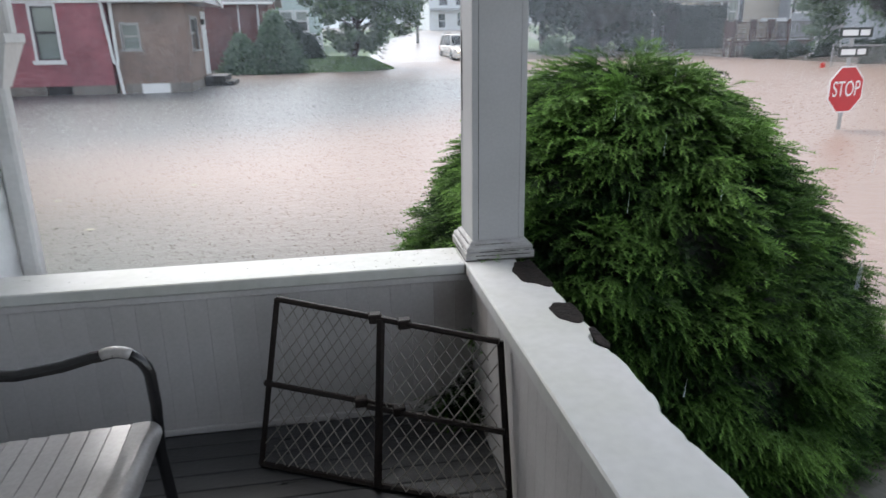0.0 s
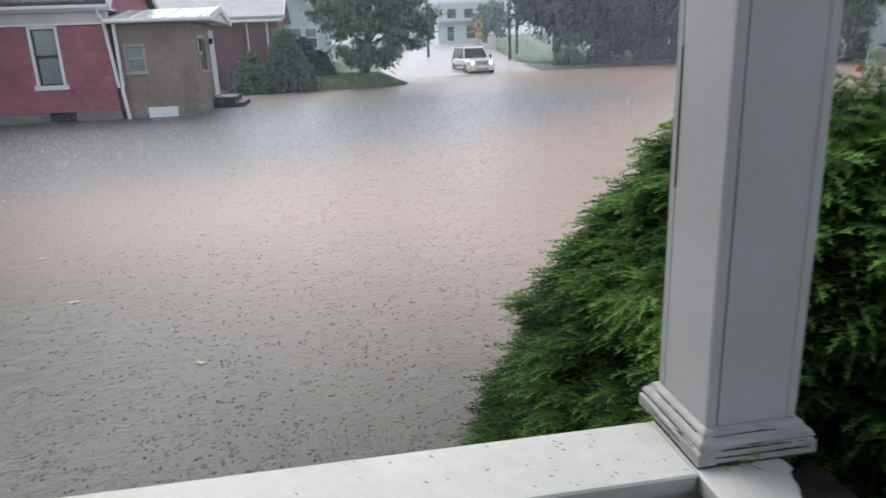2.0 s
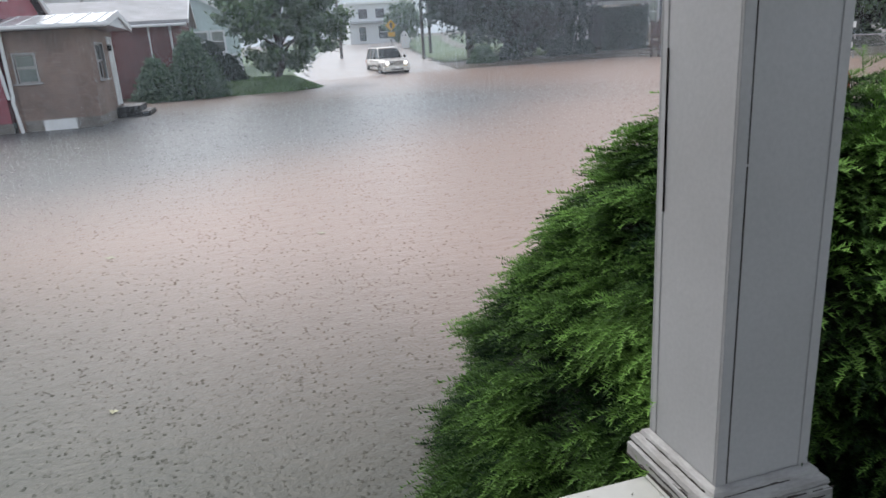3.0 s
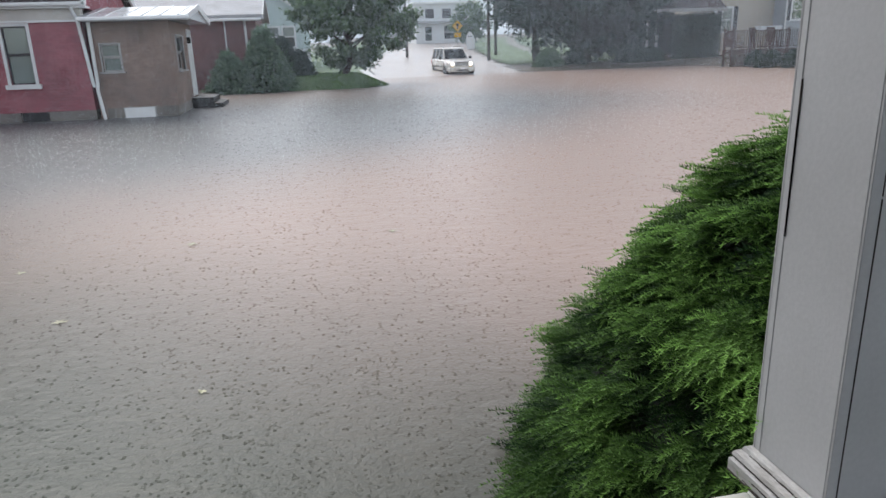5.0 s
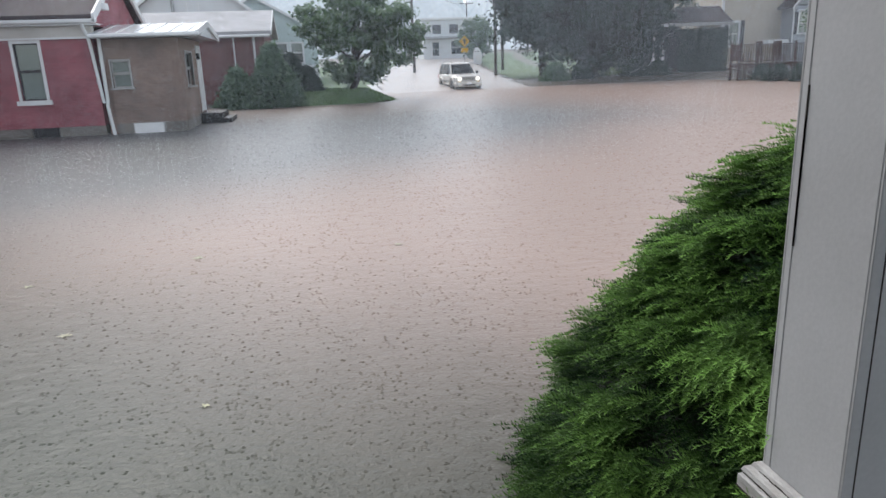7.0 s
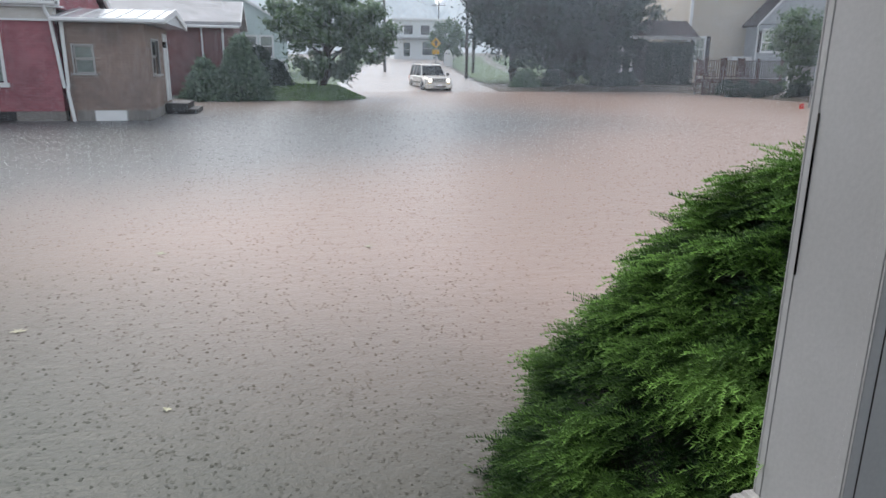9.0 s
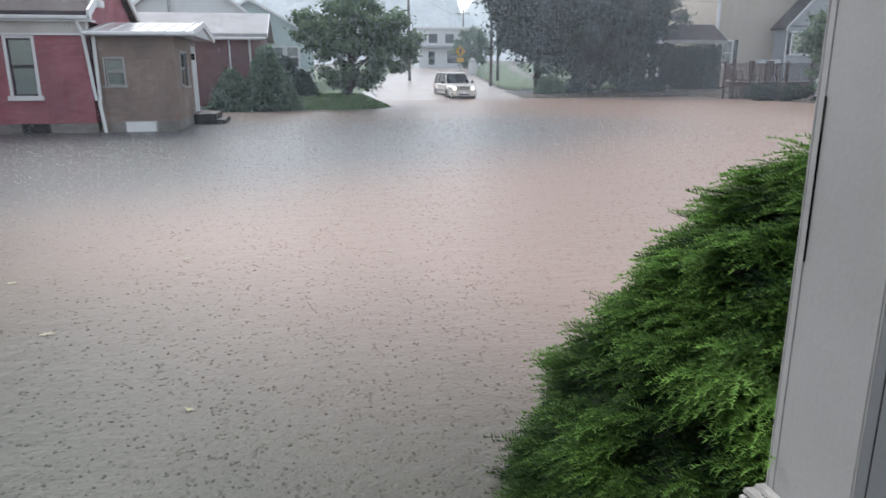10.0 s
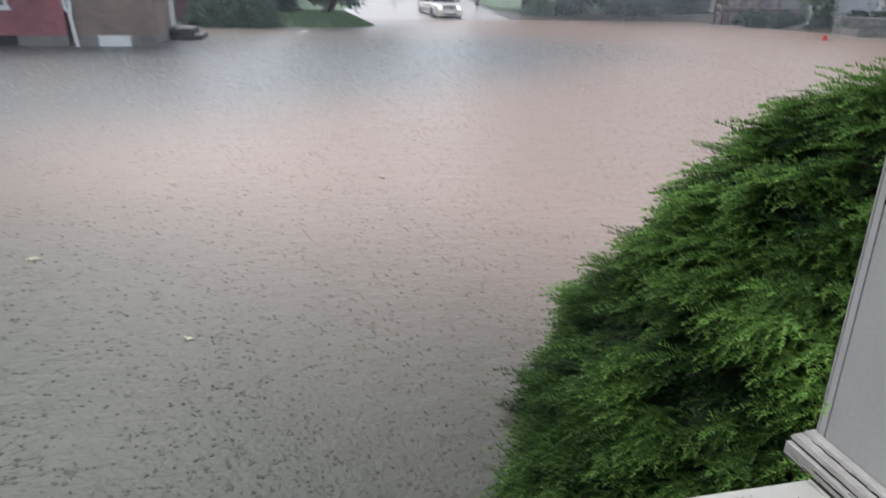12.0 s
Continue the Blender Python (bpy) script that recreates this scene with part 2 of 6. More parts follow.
BLIND = mat("pale_blind", (0.62, 0.61, 0.58), 0.7, 0.06, 1, 40, 0.05)
DARKROOM = mat("dark_room", (0.05, 0.05, 0.055), 0.9, 0.2, 2, 20, 0)
DECKWOOD = mat("reddish_deck_stain", (0.105, 0.052, 0.046), 0.5, 0.2, 2, 30, 0.2, each=0.15)
FADED = mat("faded_wood", (0.12, 0.098, 0.09), 0.6, 0.2, 2, 30, 0.2, each=0.15)
GLASS = glass_mat("window_glass", (0.75, 0.8, 0.8))
CARGLASS = glass_mat("tinted_glass", (0.28, 0.29, 0.30))
CARPAINT = mat("silver_car_paint", (0.66, 0.63, 0.59), 0.25, 0.05, 2, 60, 0.0, metal=0.35)
CARDARK = mat("black_plastic", (0.025, 0.025, 0.027), 0.5, 0.15, 5, 60, 0.05)
RUBBER = mat("tyre_rubber", (0.02, 0.02, 0.02), 0.7, 0.2, 6, 60, 0.1)
CHROME = mat("alloy", (0.6, 0.6, 0.6), 0.25, 0.08, 5, 40, 0.0, metal=0.9)
SEATM = mat("dark_cloth", (0.03, 0.03, 0.032), 0.9, 0.2, 5, 60, 0.1)
BARK = mat("wet_bark", (0.055, 0.045, 0.04), 0.7, 0.3, 5, 30, 0.6, stretch=(1, 1, 0.2))
POLE = mat("weathered_pole", (0.11, 0.095, 0.085), 0.7, 0.25, 3, 30, 0.3, stretch=(1, 1, 0.1))
STEEL = mat("galvanised_steel", (0.38, 0.39, 0.40), 0.4, 0.12, 5, 50, 0.05, metal=0.5)
REDSIGN = mat("red_sign_sheet", (0.50, 0.02, 0.03), 0.35, 0.06, 4, 40, 0.0)
WHITESIGN = mat("white_sign_sheet", (0.78, 0.78, 0.78), 0.4, 0.03, 4, 40, 0.0)
DARKSIGN = mat("dark_sign_sheet", (0.03, 0.04, 0.04), 0.4, 0.1, 4, 40, 0.0)
YELLOW = mat("yellow_sign_sheet", (0.72, 0.42, 0.04), 0.4, 0.05, 4, 40, 0.0)
RED = mat("red_plastic", (0.5, 0.04, 0.03), 0.4, 0.1, 4, 40, 0.0)
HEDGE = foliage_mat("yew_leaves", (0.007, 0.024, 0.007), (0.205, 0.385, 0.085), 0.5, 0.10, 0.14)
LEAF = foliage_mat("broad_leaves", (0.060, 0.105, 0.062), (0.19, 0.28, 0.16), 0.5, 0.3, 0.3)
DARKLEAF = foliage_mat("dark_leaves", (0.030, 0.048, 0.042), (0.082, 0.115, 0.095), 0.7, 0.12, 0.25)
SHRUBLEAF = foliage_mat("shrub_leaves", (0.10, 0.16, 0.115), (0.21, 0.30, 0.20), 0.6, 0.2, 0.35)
# near-black, painted as the shade inside bushes and crowns
CORE = mat("painted_inner_shade", (0.010, 0.014, 0.009), 0.9, 0.3, 6, 40, 0.5)
FALLEN = mat("yellowed_leaf", (0.34, 0.33, 0.20), 0.4, 0.2, 20, 60, 0.1)
RAIN = mat("falling_rain", (0.76, 0.85, 0.92), 0.3, 0.02, 1, 5, 0)
# far woods near-white: the haze of distance is put into the base colour
HILL = mat("haze_painted_woods", (0.84, 0.89, 0.91), 1.0, 0.08, 0.05, 0.4, 0.0)
lamp_glow = bpy.data.materials.new("headlamp_glow")
lamp_glow.use_nodes = True
lamp_glow.node_tree.nodes["Principled BSDF"].inputs["Emission Color"].default_value = (1, 0.95, 0.85, 1)
lamp_glow.node_tree.nodes["Principled BSDF"].inputs["Emission Strength"].default_value = 1.0


# ---- making things ----
def thing(name, at, label, category, group="", kind=""):
    ob = new(name)
    ob.empty_display_size = 0.2
    ob.matrix_basis = Matrix.Translation(at)
    return tagged(ob, label, category, group, kind)


def under(ob, parent):
    ob.parent = parent
    ob.matrix_parent_inverse = parent.matrix_basis.inverted() if parent.type == "EMPTY" else Matrix.Identity(4)
    return ob


def mesh_of(bm, name, material, smooth=False):
    me = bpy.data.meshes.new(name)
    bmesh.ops.recalc_face_normals(bm, faces=bm.faces[:])
    bm.to_mesh(me)
    bm.free()
    me.materials.append(material)
    if smooth:
        me.shade_smooth()
    return me


def part(name, bm, material, parent, label="", smooth=False):
    """One mesh in world coordinates under a thing or a part."""
    ob = under(new(name, mesh_of(bm, name, material, smooth)), parent)
    return tagged(ob, label)


def whole(name, bm, material, label="", category="", group="", kind="", smooth=False):
    return tagged(new(name, mesh_of(bm, name, material, smooth)), label, category, group, kind)


def box(bm, x0, x1, y0, y1, z0, z1, bevel=0.0, m=None):
    v = [bm.verts.new(p) for p in ((x0, y0, z0), (x1, y0, z0), (x1, y1, z0), (x0, y1, z0), (x0, y0, z1), (x1, y0, z1), (x1, y1, z1), (x0, y1, z1))]
    f = [bm.faces.new([v[i] for i in q]) for q in ((0, 3, 2, 1), (4, 5, 6, 7), (0, 1, 5, 4), (1, 2, 6, 5), (2, 3, 7, 6), (3, 0, 4, 7))]
    if bevel:
        es = {e for q in f for e in q.edges}
        r = bmesh.ops.bevel(bm, geom=list(es), offset=bevel, segments=1, affect="EDGES")
        v = list({w for q in r["faces"] for w in q.verts} | {w for w in v if w.is_valid})
    if m is not None:
        bmesh.ops.transform(bm, matrix=m, verts=[w for w in v if w.is_valid])
    return bm


def boxed(x0, x1, y0, y1, z0, z1, bevel=0.0, m=None):
    return box(bmesh.new(), x0, x1, y0, y1, z0, z1, bevel, m)


def tube(bm, pts, radii, seg=8, cap=True):
    pts = [Vector(p) for p in pts]
    if not isinstance(radii, (list, tuple)):
        radii = [radii] * len(pts)
    rings, side = [], None
    for i, p in enumerate(pts):
        d = (pts[min(i + 1, len(pts) - 1)] - pts[max(i - 1, 0)]).normalized()
        if side is None:
            side = d.cross(Vector((0, 0, 1)) if abs(d.z) < 0.9 else Vector((1, 0, 0))).normalized()
        side = (side - d * side.dot(d)).normalized()
        up = d.cross(side)
        rings.append([bm.verts.new(p + (side * math.cos(a) + up * math.sin(a)) * radii[i]) for a in (2 * math.pi * k / seg for k in range(seg))])
    for a, b in zip(rings, rings[1:]):
        for k in range(seg):
            bm.faces.new((a[k], a[(k + 1) % seg], b[(k + 1) % seg], b[k]))
    if cap:
        bm.faces.new(rings[0][::-1])
        bm.faces.new(rings[-1])
    return bm


def prism(bm, outline, axis, a, b):
    """A flat outline in the two other axes, drawn out along axis from a to b."""
    def at(u, v, w):
        return {"x": (w, u, v), "y": (u, w, v), "z": (u, v, w)}[axis]
    lo, hi = [bm.verts.new(at(u, v, a)) for u, v in outline], [bm.verts.new(at(u, v, b)) for u, v in outline]
    bm.faces.new(lo)
    bm.faces.new(hi[::-1])
    for i in range(len(lo)):
        j = (i + 1) % len(lo)
        bm.faces.new((lo[i], hi[i], hi[j], lo[j]))
    return bm


def arc(c, r, a0, a1, n, plane="xz"):
    out = []
    for i in range(n + 1):
        a = radians(a0 + (a1 - a0) * i / n)
        u, v = r * math.cos(a), r * math.sin(a)
        out.append((c[0] + u, c[1], c[2] + v) if plane == "xz" else (c[0] + u, c[1] + v, c[2]) if plane == "xy" else (c[0], c[1] + u, c[2] + v))
    return out


def raw(name, verts, faces, material, leaf_tone=None):
    me = bpy.data.meshes.new(name)
    me.vertices.add(len(verts))
    me.vertices.foreach_set("co", np.asarray(verts, dtype=np.float32).ravel())
    faces = np.asarray(faces, dtype=np.int32)
    k = faces.shape[1]
    me.loops.add(faces.size)
    me.loops.foreach_set("vertex_index", faces.ravel())
    me.polygons.add(len(faces))
    me.polygons.foreach_set("loop_start", np.arange(0, faces.size, k, dtype=np.int32))
    me.polygons.foreach_set("loop_total", np.full(len(faces), k, dtype=np.int32))
    me.update(calc_edges=True)
    me.materials.append(material)
    if leaf_tone is not None:
        me.attributes.new("leaf_tone", "FLOAT", "POINT").data.foreach_set("value", np.asarray(leaf_tone, dtype=np.float32))
    return me


def frames_of(d, rng):
    """Side and up directions for many unit directions d."""
    ref = rng.normal(size=d.shape) * 0.25 + np.array([0, 0, 1.0])
    side = np.cross(d, ref)
    side /= np.linalg.norm(side, axis=1, keepdims=True) + 1e-9
    return side, np.cross(side, d)


# ---- the porch ----
IN_Y, OUT_Y, IN_X, OUT_X, CAP, FLOOR = 2.556, 2.785, 0.560, 0.815, 0.625, -0.03
floor = tagged(new("floor"), "dark grey painted porch floor of wet boards", "floor", "", "structure")
under(new("floor_bed", mesh_of(boxed(-1.34, OUT_X, -3.0, OUT_Y - 0.02, -0.75, FLOOR - 0.03), "floor_bed", CRACK)), floor)

wall_north = tagged(new("wall_north"), "low white boarded porch parapet with a broad cap", "wall", "", "structure")
under(new("wall_core", mesh_of(boxed(-1.33, OUT_X - 0.03, IN_Y + 0.045, OUT_Y - 0.03, FLOOR - 0.7, CAP - 0.047), "wall_core", WALL_IN)), wall_north)
under(new("rail_cap", mesh_of(boxed(-1.33, IN_X - 0.002, IN_Y, OUT_Y, CAP - 0.045, CAP, 0.005), "rail_cap", WHITE)), wall_north)
under(new("cove_strip", mesh_of(boxed(-1.33, IN_X + 0.02, IN_Y + 0.012, IN_Y + 0.028, CAP - 0.075, CAP - 0.047, 0.003), "cove_strip", WALL_IN)), wall_north)
under(new("foot_strip", mesh_of(boxed(-1.33, IN_X + 0.02, IN_Y + 0.018, IN_Y + 0.030, FLOOR + 0.002, FLOOR + 0.03, 0.003), "foot_strip", WALL_IN)), wall_north)

wall_east = tagged(new("wall_east"), "low white boarded porch parapet with a rotting cap", "wall", "", "structure")
under(new("wall_core", mesh_of(boxed(IN_X + 0.045, OUT_X - 0.03, -3.0, IN_Y + 0.04, FLOOR - 0.7, CAP - 0.047), "wall_core", WALL_IN)), wall_east)
# the cap's outer edge is broken away in bites
bm = bmesh.new()
ys = np.linspace(-3.0, OUT_Y - 0.0, 260)
rows = []
for y in ys:
    edge = OUT_X + 0.012 * noise.noise((y * 9, 0, 0)) + 0.006 * noise.noise((y * 31, 3, 0))
    edge -= 0.085 * math.exp(-((y - 2.48) / 0.16) ** 4) * (0.75 + 0.5 * noise.noise((y * 12, 7, 1)))
    edge -= 0.035 * math.exp(-((y - 1.78) / 0.05) ** 4)
    edge -= 0.02 * math.exp(-((y - 1.30) / 0.10) ** 4)
    rows.append([bm.verts.new(p) for p in ((IN_X, y, CAP - 0.045), (IN_X, y, CAP - 0.005), (IN_X + 0.005, y, CAP), (edge - 0.006, y, CAP), (edge, y, CAP - 0.008), (edge - 0.01, y, CAP - 0.045))])
for a, b in zip(rows, rows[1:]):
    for k in range(6):
        bm.faces.new((a[k], a[(k + 1) % 6], b[(k + 1) % 6], b[k]))
bm.faces.new(rows[0])
bm.faces.new(rows[-1][::-1])
under(new("rail_cap", mesh_of(bm, "rail_cap", WHITE)), wall_east)
under(new("cap_bed", mesh_of(boxed(IN_X + 0.05, OUT_X + 0.004, 0.9, OUT_Y - 0.01, CAP - 0.062, CAP - 0.049), "cap_bed", ROT)), wall_east)
under(new("cove_strip", mesh_of(boxed(IN_X + 0.012, IN_X + 0.028, -3.0, IN_Y + 0.01, CAP - 0.075, CAP - 0.047, 0.003), "cove_strip", WALL_IN)), wall_east)


def rot_patch(cx, cy, rx, ry, seed):
    bm = bmesh.new()
    ring = []
    for k in range(40):
        a = 2 * math.pi * k / 40
        r = 1 + 0.28 * noise.noise((math.cos(a) * 1.6 + seed, math.sin(a) * 1.6, seed))
        ring.append(bm.verts.new((min(cx + rx * r * math.cos(a), OUT_X + 0.006), cy + ry * r * math.sin(a), CAP + 0.003)))
    mid = bm.verts.new((cx, cy, CAP + 0.002))
    for k in range(40):
        bm.faces.new((mid, ring[k], ring[(k + 1) % 40]))
    ex = bmesh.ops.extrude_face_region(bm, geom=bm.faces[:])
    bmesh.ops.translate(bm, vec=(0, 0, -0.006), verts=[v for v in ex["geom"] if isinstance(v, bmesh.types.BMVert)])
    ob = under(new("rot_patch", mesh_of(bm, "rot_patch", ROT)), wall_east)
    tagged(ob, "dark rotten patch in the white cap")


rot_patch(0.782, 2.00, 0.05, 0.085, 3.1)
rot_patch(0.800, 2.40, 0.085, 0.15, 8.2)
rot_patch(0.812, 1.79, 0.022, 0.07, 5.4)

ceiling = whole("ceiling", boxed(-1.33, 1.05, -3.0, 3.05, 2.62, 2.66), WALL_IN, "plain white painted porch ceiling boards", "ceiling", "", "structure")
roof = whole("roof", boxed(-1.33, 1.10, -3.05, 3.10, 2.67, 2.85), TINROOF, "plain porch roof slab over the ceiling", "roof", "", "structure")
wall_south = whole("wall_south", boxed(-1.33, 0.56, -3.2, -3.0, -0.75, 2.62), WALL_IN, "plain white end wall of the porch", "wall", "", "structure")
wall_west = tagged(new("wall_west"), "white lapped siding wall of the house", "wall", "", "structure")
under(new("wall_core", mesh_of(boxed(-4.0, -1.335, -3.2, 3.22, -0.75, 2.66), "wall_core", SIDING)), wall_west)

# corner column with mitred casing and a moulded foot
col = thing("porch_column", (0.69, 2.70, CAP), "square grey-white boxed porch column with cracked paint", "column")
X0, X1, Y0, Y1 = 0.598, 0.813, 2.608, 2.833
part("shaft", boxed(X0 + 0.0018, X1 - 0.0018, Y0 + 0.0018, Y1 - 0.0018, CAP + 0.01, 2.62), COLUMN, col)
for cx, sx in ((X0, 1), (X1, -1)):
    for cy, sy in ((Y0, 1), (Y1, -1)):
        bm = bmesh.new()
        w = 0.024
        box(bm, min(cx, cx + sx * w), max(cx, cx + sx * w), min(cy, cy + sy * 0.006), max(cy, cy + sy * 0.006), CAP + 0.075, 2.61, 0.0015)
        box(bm, min(cx, cx + sx * 0.006), max(cx, cx + sx * 0.006), min(cy + sy * 0.0065, cy + sy * w), max(cy + sy * 0.0065, cy + sy * w), CAP + 0.075, 2.61, 0.0015)
        part("corner_strip", bm, COLUMN, col)
for side in range(4):
    # moulded skirting round the foot: a stepped profile
    prof = [(0.0, 0.0), (0.034, 0.0), (0.034, 0.030), (0.027, 0.036), (0.030, 0.043), (0.027, 0.052), (0.016, 0.060), (0.012, 0.069), (0.005, 0.074), (0.0, 0.076)]
    bm = bmesh.new()
    a0, a1 = (X0, X1) if side % 2 == 0 else (Y0, Y1)
    ends = []
    for e, s in ((a0, -1), (a1, 1)):
        ring = []
        for o, z in prof:
            u = e + s * o
            wob = 0.0012 * noise.noise((u * 30, z * 60, side))
            ring.append(bm.verts.new({0: (u, Y0 - o + wob, CAP + 0.002 + z), 2: (u, Y1 + o + wob, CAP + 0.002 + z), 1: (X1 + o + wob, u, CAP + 0.002 + z), 3: (X0 - o + wob, u, CAP + 0.002 + z)}[side]))
        ends.append(ring)
    for k in range(len(prof) - 1):
        bm.faces.new((ends[0][k], ends[0][k + 1], ends[1][k + 1], ends[1][k]))
    bm.faces.new(ends[0])
    bm.faces.new(ends[1][::-1])
    part("base_moulding", bm, mat("cracked_white_paint", (0.40, 0.40, 0.395), 0.5, 0.15, 9, 60, 0.35, stain=(0.16, 0.14, 0.12), stain_amount=0.5, stretch=(1, 1, 5)) if side == 0 else bpy.data.materials["cracked_white_paint"], col, "white moulded foot with cracked, peeling paint")
# paint cracks: thin gaps showing dark wood along the joints
rng = random.Random(4)
for k in range(36):
    face = k % 2
    a0, a1 = ((X0 - 0.02, X1), (Y0 - 0.02, Y1))[face]
    u, z = rng.uniform(a0, a1 - 0.06), CAP + rng.choice((0.0335, 0.0335, 0.041, 0.006, 0.062, 0.02))
    d = {0.0335: 0.0315, 0.041: 0.0300, 0.006: 0.0352, 0.062: 0.0165, 0.02: 0.0352}[round(z - CAP, 4)]
    n = rng.randint(3, 6)
    bm = bmesh.new()
    for i in range(n):
        w, h = rng.uniform(0.008, 0.026), rng.uniform(0.0010, 0.0032)
        zz = z + rng.uniform(-0.0012, 0.0012)
        if face == 0:
            box(bm, u, u + w, Y0 - d, Y0 - d + 0.004, zz, zz + h)
        else:
            box(bm, X0 - d, X0 - d + 0.004, u, u + w, zz, zz + h)
        u += w * rng.uniform(0.9, 1.2)
    part("paint_crack", bm, CRACK, col)
for k in range(5):
    z = rng.uniform(CAP + 0.2, CAP + 1.4)
    part("paint_crack", boxed(X0 - 0.0012, X0 + 0.003, Y1 - 0.0262, Y1 - 0.0238, z, z + rng.uniform(0.05, 0.25)), CRACK, col)

# open joints beside the corner strips and under the foot
for z0, z1, w in ((CAP + 0.08, 1.32, 0.0014), (1.325, 1.93, 0.0009), (1.94, 2.60, 0.0013)):
    part("paint_crack", boxed(X0 + 0.0238, X0 + 0.0238 + w, Y0 - 0.0010, Y0 + 0.003, z0, z1), CRACK, col)
part("foot_joint", boxed(X0 - 0.0355, X1 + 0.0355, Y0 - 0.0355, Y1 + 0.0355, CAP + 0.0005, CAP + 0.0045), CRACK, col, "dark open joint under the foot")

# downspout at the house corner
ds = thing("downspout", (-1.27, 3.15, -0.13), "white metal downspout with a funnel-shaped rain head", "downspout")
part("pipe", boxed(-1.308, -1.232, 3.115, 3.195, -0.6, 1.35, 0.012), SPOUT, ds)
bm = bmesh.new()
rings = []
for x0, x1, y0, y1, z in ((-1.310, -1.230, 3.11, 3.20, 1.32), (-1.322, -1.172, 3.06, 3.25, 1.49), (-1.322, -1.166, 3.055, 3.255, 1.495), (-1.322, -1.166, 3.055, 3.255, 1.53)):
    rings.append([bm.verts.new(p) for p in ((x0, y0, z), (x1, y0, z), (x1, y1, z), (x0, y1, z))])
for a, b in zip(rings, rings[1:]):
    for k in range(4):
        bm.faces.new((a[k], a[(k + 1) % 4], b[(k + 1) % 4], b[k]))
bm.faces.new(rings[0][::-1])
bm.faces.new(rings[-1])
part("rain_head", bm, SPOUT, ds, "white funnel-shaped rain head")
part("upper_pipe", boxed(-1.318, -1.262, 3.08, 3.15, 1.525, 2.6, 0.01), SPOUT, ds)
part("upper_pipe", boxed(-1.235, -1.180, 3.16, 3.23, 1.525, 2.6, 0.01), SPOUT, ds)

# folding iron gate leaning in the corner
gate = thing("metal_gate", (0.1, 2.1, FLOOR), "dark brown iron gate with diamond wire mesh leaning in the corner", "gate")
A, B = Vector((-0.275, 2.30, FLOOR + 0.012)), Vector((0.565, 1.875, FLOOR + 0.012))
UP = Vector((0.10, 0.135, 0.60))
ALONG = B - A


def on_gate(u, v, lift=0.0):
    nrm = ALONG.cross(UP).normalized()
    return A + ALONG * u + UP * v + nrm * lift - Vector((0.105 * u * v, 0, 0.045 * u * v))


for name, p, q, r in (("top_bar", (0, 1), (0.62, 1), 0.012), ("top_bar", (0.48, 1.0), (1, 1), 0.011), ("bottom_bar", (0, 0), (1, 0), 0.012), ("middle_bar", (-0.02, 0.49), (0.58, 0.49), 0.011),
                      ("middle_bar", (0.45, 0.47), (1.0, 0.47), 0.011), ("end_bar", (0, 0), (0, 1), 0.012), ("end_bar", (1, 0), (1, 1), 0.012), ("centre_post", (0.5, 0), (0.5, 1), 0.016)):
    lift = 0.013 if p[0] > 0.3 and name != "end_bar" else 0.0
    pts = [on_gate(p[0] + (q[0] - p[0]) * k / 4, p[1] + (q[1] - p[1]) * k / 4, lift) for k in range(5)]
    part(name, tube(bmesh.new(), pts, r, 6), RUST, gate)
for u, v in ((0.47, 1.0), (0.60, 1.0), (0.42, 0.49), (0.58, 0.48)):
    c = on_gate(u, v, 0.006)
    part("clamp", boxed(c.x - 0.022, c.x + 0.022, c.y - 0.02, c.y + 0.02, c.z - 0.017, c.z + 0.017, 0.004), RUST, gate)
for half, (u0, u1), lift in ((0, (0.0, 0.5), 0.0), (1, (0.5, 1.0), 0.012)):
    bm = bmesh.new()
    n = 9
    for k in range(-n, n + 1):
        for s in (1, -1):
            pts = []
            for i in range(9):
                v = i / 8
                u = (k + (v * n if s > 0 else (1 - v) * n)) / n
                if 0 <= u <= 1:
                    pts.append(on_gate(u0 + (u1 - u0) * u, v, lift + 0.002 * s))
            if len(pts) > 1:
                tube(bm, pts, 0.0025, 4, False)
    part("wire_mesh", bm, WIRE, gate, "thin diamond wire mesh")

# strap chair
chair = thing("patio_chair", (-0.72, 1.6, FLOOR), "black tubular patio chair with wet pale vinyl straps", "chair")
